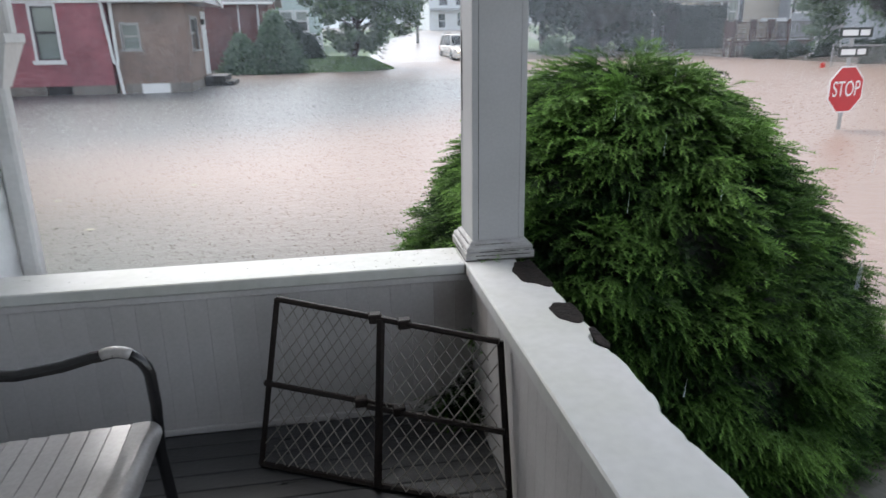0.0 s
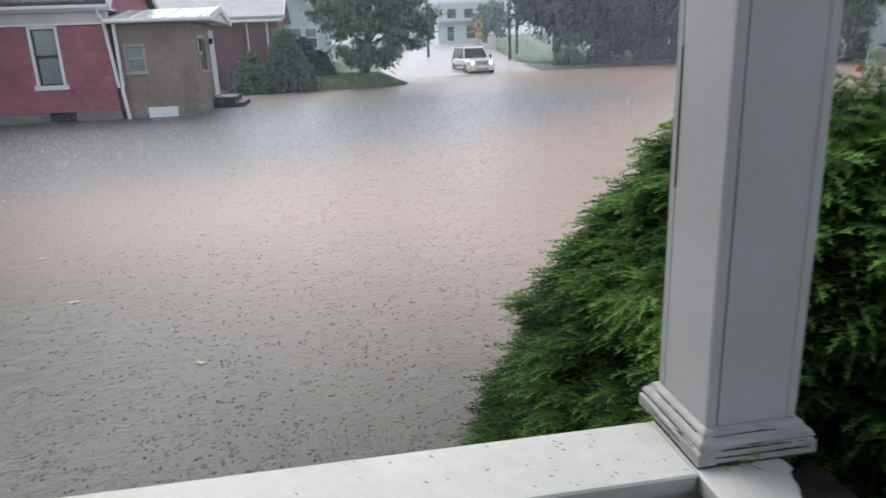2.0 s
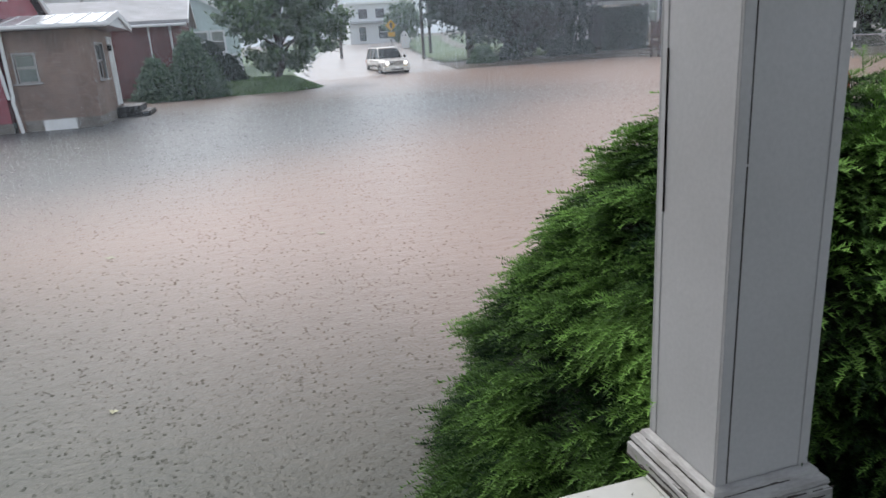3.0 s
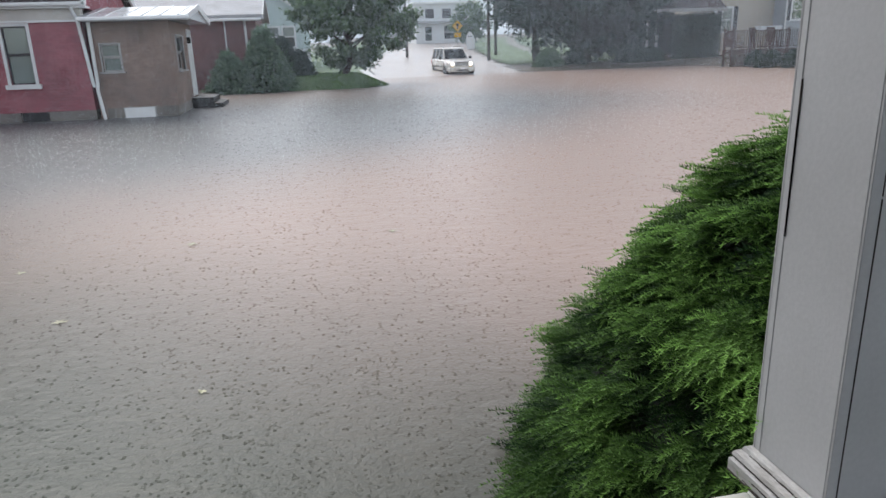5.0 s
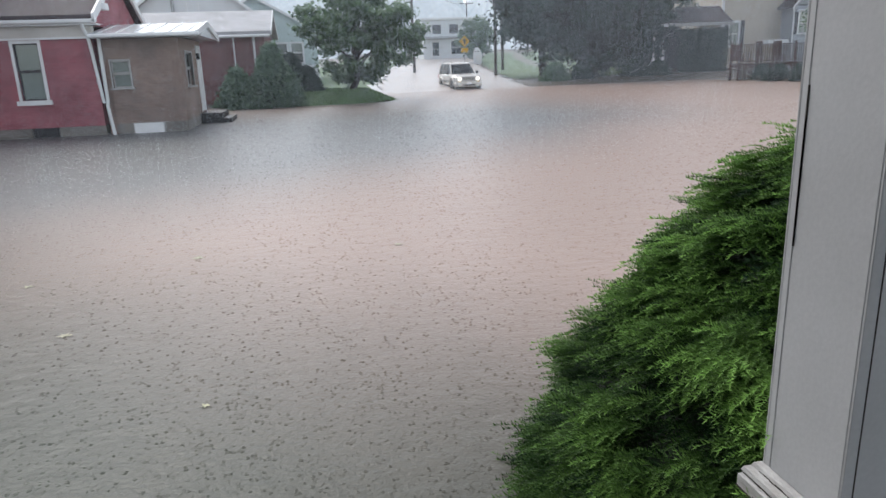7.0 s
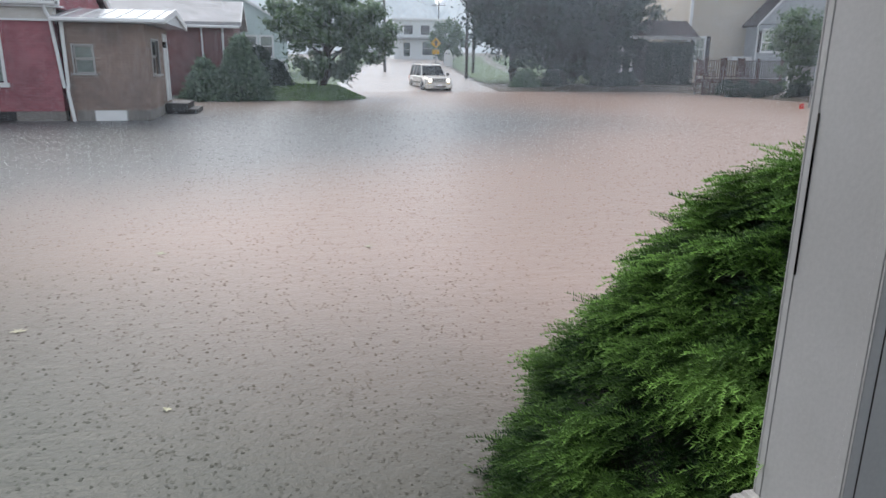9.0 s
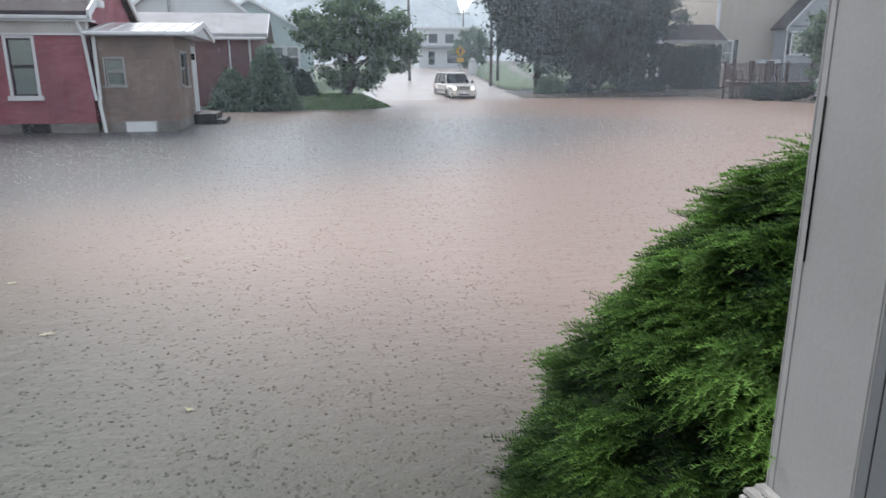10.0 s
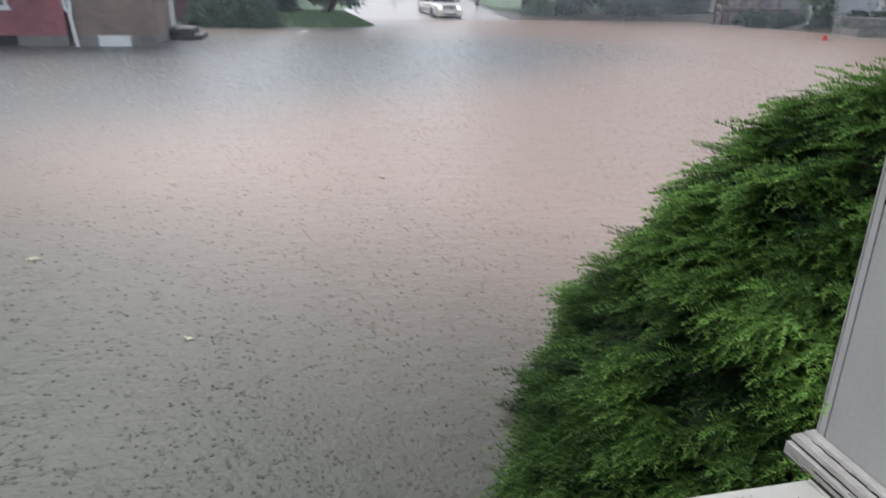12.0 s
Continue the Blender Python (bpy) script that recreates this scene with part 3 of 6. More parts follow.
for yy in (1.20, 1.90):
    pts = [(-1.08, yy, 0.60), (-0.86, yy, 0.585), (-0.74, yy, 0.60), (-0.66, yy, 0.62)] + arc((-0.60, yy, 0.545), 0.085, 115, 5, 7) + [(-0.512, yy, 0.46), (-0.520, yy, 0.30), (-0.50, yy, 0.04)] + arc((-0.56, yy, 0.012), 0.06, 10, -80, 4) + [(-0.70, yy, -0.050), (-1.0, yy, -0.050)]
    part("arm_and_leg", tube(bmesh.new(), pts, 0.0165, 10), BLACK, chair, smooth=True)
    part("side_rail", tube(bmesh.new(), [(-1.1, yy + (0.04 if yy < 1.5 else -0.04), 0.36), (-0.55, yy + (0.04 if yy < 1.5 else -0.04), 0.40)], 0.013, 8), BLACK, chair, smooth=True)
    pts = [(-1.05, yy + (0.04 if yy < 1.5 else -0.04), 0.36), (-1.14, yy + (0.04 if yy < 1.5 else -0.04), 0.62), (-1.22, yy + (0.04 if yy < 1.5 else -0.04), 0.95)]
    part("back_post", tube(bmesh.new(), pts, 0.013, 8), BLACK, chair, smooth=True)
    # pale strip painting the highlight on the worn bend of the arm
    part("arm_highlight", tube(bmesh.new(), arc((-0.60, yy, 0.545), 0.0865, 112, 60, 5), 0.0172, 10), STRAP, chair, "pale worn highlight put on the bend of the arm", True)
for k in range(9):
    x = -1.07 + 0.055 * k
    z = 0.385 + 0.003 * k
    bm = bmesh.new()
    for i in range(9):
        y = 1.225 + 0.65 * i / 8
        sag = -0.016 * math.sin(math.pi * i / 8)
        for xx in (x, x + 0.051):
            drop = 0.03 * max(0.0, (xx - (-0.55)) / 0.05) ** 2
            for zz in (0.0, 0.006):
                bm.verts.new((xx, y, z + sag + zz - drop))
    bm.verts.ensure_lookup_table()
    for i in range(8):
        a, b = bm.verts[4 * i:4 * i + 4], bm.verts[4 * i + 4:4 * i + 8]
        for p, q in ((0, 1), (1, 3), (3, 2), (2, 0)):
            bm.faces.new((a[p], a[q], b[q], b[p]))
    part("seat_strap", bm, STRAP, chair, "wet pale vinyl strap")
for k in range(8):
    z = 0.45 + 0.06 * k
    x = -1.095 - 0.26 * (z - 0.45)
    part("back_strap", boxed(x, x + 0.006, 1.225, 1.875, z, z + 0.047), STRAP, chair)
bm = bmesh.new()
rows = []
for px, pz in [(-0.575, 0.418), (-0.553, 0.419)] + [(-0.535 + 0.036 * math.sin(math.radians(q)), 0.384 + 0.036 * math.cos(math.radians(q))) for q in range(0, 151, 15)]:
    rows.append([bm.verts.new((px, 1.225 + 0.65 * i / 8, pz - 0.010 * math.sin(math.pi * i / 8))) for i in range(9)])
for a, b in zip(rows, rows[1:]):
    for i in range(8):
        bm.faces.new((a[i], a[i + 1], b[i + 1], b[i]))
bmesh.ops.solidify(bm, geom=bm.faces[:], thickness=0.005)
part("front_strap", bm, STRAP, chair, "wide wet strap rolled over the front bar", True)
part("front_bar", tube(bmesh.new(), [(-0.535, 1.21, 0.385), (-0.535, 1.89, 0.385)], 0.012, 8), BLACK, chair, smooth=True)


chair.matrix_basis = Matrix.Translation((-0.70, 1.58, FLOOR + 0.040))


# ---- the yew beside the porch ----
def yew(cx, cy, top, kx, ky, base, n, seed):
    rg = np.random.default_rng(seed)
    hedge = thing("hedge", (cx, cy, base), "large rounded dense green yew bush beside the porch", "bush")
    # near-black shell: the shade between the shoots, put into its colour
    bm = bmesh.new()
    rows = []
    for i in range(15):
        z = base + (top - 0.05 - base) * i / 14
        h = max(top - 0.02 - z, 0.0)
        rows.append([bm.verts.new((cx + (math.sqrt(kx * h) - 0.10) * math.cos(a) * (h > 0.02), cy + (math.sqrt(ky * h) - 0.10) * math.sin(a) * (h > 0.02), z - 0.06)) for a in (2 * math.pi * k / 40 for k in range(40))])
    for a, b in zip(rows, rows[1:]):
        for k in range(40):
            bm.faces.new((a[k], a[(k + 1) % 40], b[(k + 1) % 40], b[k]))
    part("shade_core", bm, CORE, hedge, "near-black shell painted as the shade inside the bush")
    # shoots over the dome in ragged shelves: denser at the side towards the porch
    h = (top - base) * rg.random(n) ** 0.85
    a = rg.random(n) * 2 * math.pi
    keep = (rg.random(n) < np.where(np.cos(a - math.radians(215)) > -0.45, 1.0, 0.4))
    # ragged holes where the shade-coloured shell shows
    hole = np.array([noise.noise((math.cos(t) * 6 + 2, math.sin(t) * 6, (top - w) * 6 + 3)) for t, w in zip(a, h)])
    keep &= (hole > -0.30) | (rg.random(n) < 0.22) | (h < 0.35)
    h, a = h[keep], a[keep]
    m = len(h)
    z = top - h
    tuft = np.array([noise.noise((math.cos(t) * 4 + 9, math.sin(t) * 4, w * 5.5)) for t, w in zip(a, z)])
    shelf = np.array([noise.noise((math.cos(t) * 8, math.sin(t) * 8 + 5, w * 14)) for t, w in zip(a, z)])
    lump = tuft * 0.10 + shelf * 0.09
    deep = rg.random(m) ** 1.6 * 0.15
    rx, ry = np.sqrt(kx * h), np.sqrt(ky * h)
    nrm = np.stack([np.cos(a) / np.maximum(rx, 0.15) * 2 * h, np.sin(a) / np.maximum(ry, 0.15) * 2 * h, np.ones(m)], 1)
    nrm /= np.linalg.norm(nrm, axis=1, keepdims=True)
    pos = np.stack([cx + rx * np.cos(a), cy + ry * np.sin(a), z], 1) + nrm * (lump - deep - 0.066)[:, None]
    out = np.stack([np.cos(a), np.sin(a), np.zeros(m)], 1)
    # neighbouring shoots lean the same way
    lean = np.array([[noise.noise((p[0] * 3.2, p[1] * 3.2, p[2] * 4.0 + 7 * k)) for k in (1, 2, 3)] for p in pos])
    d = nrm * 0.22 + out * 0.85 + lean * np.array([0.9, 0.9, 0.35]) + rg.normal(size=(m, 3)) * np.array([0.32, 0.32, 0.20]) + np.array([0, 0, 0.10])
    d /= np.linalg.norm(d, axis=1, keepdims=True)
    side = np.cross(d, rg.normal(size=d.shape) * 0.16 + np.array([0, 0, 1.0]))
    side /= np.linalg.norm(side, axis=1, keepdims=True) + 1e-9
    up = np.cross(side, d)
    size = rg.uniform(0.085, 0.165, m)
    size[rg.random(m) < 0.012] *= 1.5
    # random tone, with shade painted into deep sprays and hollows
    lighter = np.clip(rg.normal(0.39, 0.22, m) - deep * 3.8 + lump * 4.2, 0, 1)
    # shade put into the colour too: sprays get darker low down
    lighter *= 0.50 + 0.58 * np.clip((z - 0.15) / 0.9, 0, 1)
    vs, fs, leaf_tones, count = [], [], [], 0
    pieces = []

    def twig(x0, y0, ang, length, pairs):
        """A slim shoot that arches over, bristling with short narrow needles."""
        c, sn = math.cos(ang), math.sin(ang)

        def at(u, v, w):
            x, y = x0 + u * c - v * sn, y0 + u * sn + v * c
            return (x, y, w + 0.12 * x - 0.42 * x * x)
        pieces.append((at(0, 0.014, 0), at(length, 0, 0), at(0, -0.014, 0), 0.05))
        for k in range(pairs):
            t = 0.10 + 0.90 * (k + 0.5) / pairs
            ln = 0.15 * (1 - 0.4 * t ** 2)
            for q in (1, -1):
                u = t * length + 0.012 * q
                rise = 0.035 + 0.03 * ((k * 7 + q) % 3)
                pieces.append((at(u - 0.020, 0, 0), at(u + ln * 0.72, q * ln * 0.62, rise), at(u + 0.020, 0, 0), 0.1 + 0.9 * (x0 + t * length)))
        pieces.append((at(length - 0.02, 0.016, 0), at(length + 0.09, 0, 0.01), at(length - 0.02, -0.016, 0), 1.0))
    twig(0.0, 0.0, 0.0, 0.95, 13)
    twig(0.20, 0.0, 0.62, 0.46, 6)
    twig(0.38, 0.0, -0.58, 0.40, 5)
    for p in pieces:
        base_i = count
        for q in p[:3]:
            vs.append(pos + size[:, None] * (d * q[0] + side * q[1] + up * q[2]))
            leaf_tones.append(np.clip(lighter * (0.25 + 1.15 * p[3] ** 1.4), 0, 1))
        idx = np.arange(m)
        fs.append(np.stack([idx + (base_i + j) * m for j in range(3)], 1))
        count += 3
    me = raw("foliage", np.concatenate(vs), np.concatenate(fs), HEDGE, np.concatenate(leaf_tones))
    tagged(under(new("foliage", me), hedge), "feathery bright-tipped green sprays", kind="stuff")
    bm = bmesh.new()
    tube(bm, [(cx, cy, base - 0.5), (cx, cy, base + 0.6), (cx + 0.1, cy, base + 1.1)], [0.12, 0.09, 0.04], 8)
    part("trunk", bm, BARK, hedge)
    return hedge


yew(1.53, 3.36, 1.42, 1.18, 1.51, -0.45, 40000, 11)


# ---- water and ground ----
def ramp01(x, a, b):
    t = min(1, max(0, (x - a) / (b - a)))
    return t * t * (3 - 2 * t)


def land(x, y):
    """Height of the ground: a drowned street, yards round it, the road climbing away."""
    z = -1.1 + 0.75 * ramp01(y, 12, 40)
    far = 0.04 * (y - 45.5) if y < 62 else 0.66 + 0.036 * (y - 62)
    if y > 38:
        z = z + (far - z) * ramp01(y, 39, 47.5)
    if y > 120:
        z = 2.75
    yard = ramp01(x, 24.3, 27.0) * ramp01(y, 22, 27)
    z += (max(z, 0.12 + 0.02 * max(0, y - 45)) - z) * yard
    left = ramp01(-x, 2.6, 4.4) * ramp01(y, 28.0, 31.5)
    z += (max(z, 0.0 + 0.012 * max(0, y - 34)) - z) * left
    grove = ramp01(x, 15.5, 17.5) * ramp01(y, 45, 47.5)
    z += (max(z, 0.05 + 0.02 * max(0, y - 45)) - z) * grove
    mound = math.exp(-(((x - 0.4) / 3.0) ** 4 + ((y - 37.4) / 3.2) ** 4))
    z += (max(z, 0.36) - z) * min(1, mound * 1.25)
    return z


bm = bmesh.new()
xs = [-400, -200, -100, -60, -40, -25] + [-20 + 0.8 * i for i in range(76)] + [45, 60, 90, 150, 250, 400]
yy = [-300, -150, -60, -30, -10, 5, 12] + [16 + 0.8 * i for i in range(70)] + [76, 82, 90, 100, 120, 150, 200, 300, 500]
grid = [[bm.verts.new((x, y, land(x, y) + (0.02 * noise.noise((x * 0.9, y * 0.9, 0)) if -25 < x < 45 and y < 80 else 0))) for x in xs] for y in yy]
for a, b in zip(grid, grid[1:]):
    for k in range(len(xs) - 1):
        bm.faces.new((a[k], a[k + 1], b[k + 1], b[k]))
ground = whole("ground", bm, GROUND, "silty ground under and beyond the flood", "ground", "", "structure", True)
water = whole("water", boxed(-160, 60, -60, 75, WATER - 0.02, WATER), WATERM, "muddy brown flood water pocked by heavy rain", "flood water", "", "structure")


def sheet(name, f, x0, x1, y0, y1, step, lift, material, label, category):
    """A skin that lies on the ground where f(x, y) is true."""
    bm = bmesh.new()
    nx, ny = int((x1 - x0) / step) + 1, int((y1 - y0) / step) + 1
    vs = {}
    def at(i, j):
        if (i, j) not in vs:
            x, y = x0 + i * step, y0 + j * step
            vs[i, j] = bm.verts.new((x, y, land(x, y) + lift))
        return vs[i, j]
    for j in range(ny - 1):
        for i in range(nx - 1):
            if f(x0 + (i + 0.5) * step, y0 + (j + 0.5) * step):
                bm.faces.new((at(i, j), at(i + 1, j), at(i + 1, j + 1), at(i, j + 1)))
    return whole(name, bm, material, label, category, "", "structure", True)


def road_x(y):
    return 9.0 + 0.12 * (y - 50) + 0.0016 * max(0, y - 50) ** 2


sheet("road", lambda x, y: abs(x - road_x(y)) < 4.6, 0, 30, 40, 118, 0.6, 0.035, ROAD, "wet asphalt street climbing out of the flood", "road")
sheet("lawn", lambda x, y: ((x - 0.4) / 3.9) ** 2 + ((y - 37.2) / 3.7) ** 2 < 1, -5, 6, 32, 43, 0.35, 0.03, GRASS, "green grass mound above the water", "lawn")
sheet("pavement", lambda x, y: 3.9 < abs(x - road_x(y) + 10) < 5.4 and y > 41.5, -8, 12, 40, 80, 0.5, 0.05, CONC, "wet pale concrete footpath", "footpath")
for s, (a, b) in enumerate(((5.0, 9.5), (11.0, 17.0))):
    sheet("verge", lambda x, y: a < x - road_x(y) < b and y > 50, 10, 60, 48, 118, 0.7, 0.06, GRASS, "wet grass verge beside the road", "verge")
sheet("verge", lambda x, y: -14 < x - road_x(y) < -5.2 and y > 47, -14, 20, 44, 118, 0.7, 0.06, GRASS, "wet grass verge beside the road", "verge")

# grass blades on the mound
rg = np.random.default_rng(5)
n = 9000
ang, rad = rg.random(n) * 2 * math.pi, np.sqrt(rg.random(n))
gx, gy = 0.4 + 3.8 * rad * np.cos(ang), 37.2 + 3.6 * rad * np.sin(ang)
gz = np.array([land(x, y) for x, y in zip(gx, gy)]) + 0.03
lean = rg.normal(size=(n, 2)) * 0.04
ht = rg.uniform(0.05, 0.13, n)
wv = rg.normal(size=(n, 2))
wv /= np.linalg.norm(wv, axis=1, keepdims=True)
P = np.stack([gx, gy, gz], 1)
off = np.concatenate([wv * 0.02, np.zeros((n, 1))], 1)
tip = P + np.concatenate([lean, ht[:, None]], 1)
vs = np.concatenate([P - off, P + off, tip])
fs = np.stack([np.arange(n), np.arange(n) + n, np.arange(n) + 2 * n], 1)
tagged(new("grass", raw("grass", vs, fs, BLADE)), "short wet green grass on the mound", "grass", "", "stuff")

# rings and crowns thrown up by the rain
rg = np.random.default_rng(21)
n = 30000
dist = 1.6 + 24 * rg.random(n) ** 1.55
az = np.radians(rg.uniform(-32, 52, n))
rx, ry = -0.3 + dist * np.sin(az), 1.7 + dist * np.cos(az)
rr = rg.uniform(0.0025, 0.0075, n) * (0.8 + dist / 7)
hh = rr * rg.uniform(0.12, 0.38, n)
vs, fs = [], []
seg = 7
for ring, (k, hk) in enumerate(((1.35, -0.2), (1.0, 1.0), (0.6, -0.2))):
    for j in range(seg):
        t = 2 * math.pi * j / seg
        vs.append(np.stack([rx + rr * k * math.cos(t), ry + rr * k * math.sin(t), WATER + 0.0005 + hh * hk], 1))
idx = np.arange(n)
for ring in range(2):
    for j in range(seg):
        q = [ring * seg + j, ring * seg + (j + 1) % seg, (ring + 1) * seg + (j + 1) % seg, (ring + 1) * seg + j]
        fs.append(np.stack([idx + k * n for k in q], 1))
tagged(new("rain_rings", raw("rain_rings", np.concatenate(vs), np.concatenate(fs), WATERM)), "small rings where raindrops strike the flood", "rain rings", "", "stuff")

# grit and blown seeds on the parapet cap
rg = np.random.default_rng(31)
n = 60
gx = np.concatenate([rg.uniform(-1.2, 0.54, n // 2), rg.uniform(0.1, 0.56, n - n // 2)])
gy = rg.uniform(IN_Y + 0.02, OUT_Y - 0.01, n)
ga, gl, gw = rg.random(n) * 6.28, rg.uniform(0.0015, 0.008, n), rg.uniform(0.0008, 0.002, n)
ca, sa = np.cos(ga), np.sin(ga)
vs = np.concatenate([np.stack([gx + ca * gl * a - sa * gw * b, gy + sa * gl * a + ca * gw * b, np.full(n, CAP + 0.0006 + c)], 1) for a, b, c in ((-1, 0, 0), (0, -1, 0), (1, 0, 0), (0, 1, 0), (0, 0, 0.0015))])
k = np.arange(n)
fs = np.concatenate([np.stack([k + a * n, k + b * n, k + 4 * n], 1) for a, b in ((0, 1), (1, 2), (2, 3), (3, 0))])
tagged(new("grit", raw("grit", vs, fs, mat("dark_grit", (0.12, 0.12, 0.07), 0.7, 0.3, 40, 90, 0))), "dark grit and blown seeds on the wet cap", "grit", "", "stuff")


# ---- houses ----
def pierced(bm, axis, at0, at1, u0, u1, z0, z1, holes):
    """A wall slab along u with holes (ua, ub, za, zb) right through it, as one closed skin."""
    us = sorted({u0, u1, *[h[0] for h in holes], *[h[1] for h in holes]})
    zs = sorted({z0, z1, *[h[2] for h in holes], *[h[3] for h in holes]})
    solid = {(i, j) for i in range(len(us) - 1) for j in range(len(zs) - 1) if not any(h[0] <= us[i] and us[i + 1] <= h[1] and h[2] <= zs[j] and zs[j + 1] <= h[3] for h in holes)}
    vs = {}

    def at(i, j, k):
        if (i, j, k) not in vs:
            d = (at0, at1)[k]
            vs[i, j, k] = bm.verts.new((us[i], d, zs[j]) if axis == "y" else (d, us[i], zs[j]))
        return vs[i, j, k]
    for i, j in solid:
        for k in (0, 1):
            bm.faces.new((at(i, j, k), at(i + 1, j, k), at(i + 1, j + 1, k), at(i, j + 1, k)))
        for di, dj, a, b in ((-1, 0, (i, j), (i, j + 1)), (1, 0, (i + 1, j), (i + 1, j + 1)), (0, -1, (i, j), (i + 1, j)), (0, 1, (i, j + 1), (i + 1, j + 1))):
            if (i + di, j + dj) not in solid:
                bm.faces.new((at(*a, 0), at(*b, 0), at(*b, 1), at(*a, 1)))
    return bm


def facing(axis, face, sign):
    """Boxes in the frame of a wall face: u along it, d outwards from it."""
    def place(u0, u1, d0, d1, z0, z1, bevel=0.0):
        lo, hi = sorted((face + sign * d0, face + sign * d1))
        return boxed(u0, u1, lo, hi, z0, z1, bevel) if axis == "y" else boxed(lo, hi, u0, u1, z0, z1, bevel)
    return place


def window(house, axis, face, sign, ua, ub, za, zb, trim=0.09, sill=0.10, blind=True, mullion=False, shutters=None, cover=1.0, frame_mat=None, sash_mat=None):
    """A double-hung window set in its hole, with casing, two sashes, panes and a blind behind."""
    fm = frame_mat or TRIM
    p = facing(axis, face, sign)
    bm = bmesh.new()
    for a, b, c, d in ((ua - trim, ua, za, zb + trim), (ub, ub + trim, za, zb + trim), (ua, ub, zb, zb + trim)):
        q = p(a, b, -0.05, 0.03, c, d)
        me = bpy.data.meshes.new("t")
        q.to_mesh(me)
        q.free()
        bm.from_mesh(me)
        bpy.data.meshes.remove(me)
    w = part("window", bm, fm, house)
    part("window_sill", p(ua - trim - 0.06, ub + trim + 0.06, -0.05, 0.09, za - sill, za - 0.002), fm, w)
    mid = (za + zb) / 2
    for c, d, dep in ((za, mid + 0.02, -0.09), (mid + 0.022, zb, -0.05)):
        bm = bmesh.new()
        s = 0.04
        for a, b, e, f in ((ua, ua + s, c, d), (ub - s, ub, c, d), (ua + s, ub - s, c, c + s), (ua + s, ub - s, d - s, d)) + (((((ua + ub) / 2 - 0.012, (ua + ub) / 2 + 0.012, c + s, d - s),) if mullion else ())):
            q = p(a, b, dep - 0.03, dep, e, f)
            me = bpy.data.meshes.new("t")
            q.to_mesh(me)
            q.free()
            bm.from_mesh(me)
            bpy.data.meshes.remove(me)
        part("sash", bm, sash_mat or fm, w)
        g = part("pane", p(ua + s, ub - s, dep - 0.018, dep - 0.014, c + s, d - s), GLASS, w)
        g.visible_shadow = False
    if blind:
        part("blind", p(ua + 0.01, ub - 0.01, -0.17, -0.15, zb - (zb - za) * cover, zb), BLIND, w, "pale lowered blind")
    if shutters:
        for a in (ua - trim - shutters, ub + trim):
            part("shutter", p(a + 0.01, a + shutters - 0.01, 0.005, 0.04, za - 0.03, zb + trim), SHUTTER, house, "dark louvred shutter")
    return w


def gable_roof(house, x0, x1, y0, y1, eave, ridge, along, over, material, wall_mat, thick=0.16):
    """Two slopes with thickness, and the walls' gables beneath them."""
    bm = bmesh.new()
    if along == "x":
        mid = (y0 + y1) / 2
        drop = over * (ridge - eave) / (mid - y0)
        prism(bm, [(y0 - over, eave - drop), (mid, ridge), (y1 + over, eave - drop), (y1 + over, eave - drop + thick), (mid, ridge + thick), (y0 - over, eave - drop + thick)], "x", x0 - over, x1 + over)
    else:
        mid = (x0 + x1) / 2
        drop = over * (ridge - eave) / (mid - x0)
        prism(bm, [(x0 - over, eave - drop), (mid, ridge), (x1 + over, eave - drop), (x1 + over, eave - drop + thick), (mid, ridge + thick), (x0 - over, eave - drop + thick)], "y", y0 - over, y1 + over)
    part("roof", bm, material, house)
    for e in (0, 1):
        bm = bmesh.new()
        if along == "x":
            a = x0 + 0.01 if e == 0 else x1 - 0.21
            prism(bm, [(y0 + 0.01, eave), (y1 - 0.01, eave), ((y0 + y1) / 2, ridge - 0.02)], "x", a, a + 0.2)
        else:
            a = y0 + 0.01 if e == 0 else y1 - 0.21
            prism(bm, [(x0 + 0.01, eave), (x1 - 0.01, eave), ((x0 + x1) / 2, ridge - 0.02)], "y", a, a + 0.2)
        part("gable", bm, wall_mat, house)
    # white verge boards on the gable ends
    for e in (0, 1):
        for s in (-1, 1):
            bm = bmesh.new()
            if along == "x":
                a = x0 - over - 0.03 if e == 0 else x1 + over
                m, o = (y0 + y1) / 2, (y0 - over if s < 0 else y1 + over)
                prism(bm, [(o, eave - drop - 0.03), (m, ridge - 0.03), (m, ridge + thick + 0.01), (o, eave - drop + thick + 0.01)], "x", a, a + 0.03)
            else:
                a = y0 - over - 0.03 if e == 0 else y1 + over
                m, o = (x0 + x1) / 2, (x0 - over if s < 0 else x1 + over)
                prism(bm, [(o, eave - drop - 0.03), (m, ridge - 0.03), (m, ridge + thick + 0.01), (o, eave - drop + thick + 0.01)], "y", a, a + 0.03)
            part("verge_board", bm, TRIM, house)


def shell(house, x0, x1, y0, y1, z0, z1, material, front=(), west=(), east=(), t=0.2):
    """Four walls with holes; the room behind is dark."""
    part("wall", pierced(bmesh.new(), "y", y0, y0 + t, x0, x1, z0, z1, list(front)), material, house)
    part("wall", pierced(bmesh.new(), "x", x1 - t, x1, y0 + t, y1 - t, z0, z1, list(east)), material, house)
    part("wall", pierced(bmesh.new(), "x", x0, x0 + t, y0 + t, y1 - t, z0, z1, list(west)), material, house)
    part("wall", boxed(x0, x1, y1 - t, y1, z0, z1), material, house)
    part("room", boxed(x0 + t + 0.3, x1 - t - 0.3, y0 + t + 0.3, y1 - t - 0.3, z0, z1 - 0.02), DARKROOM, house)


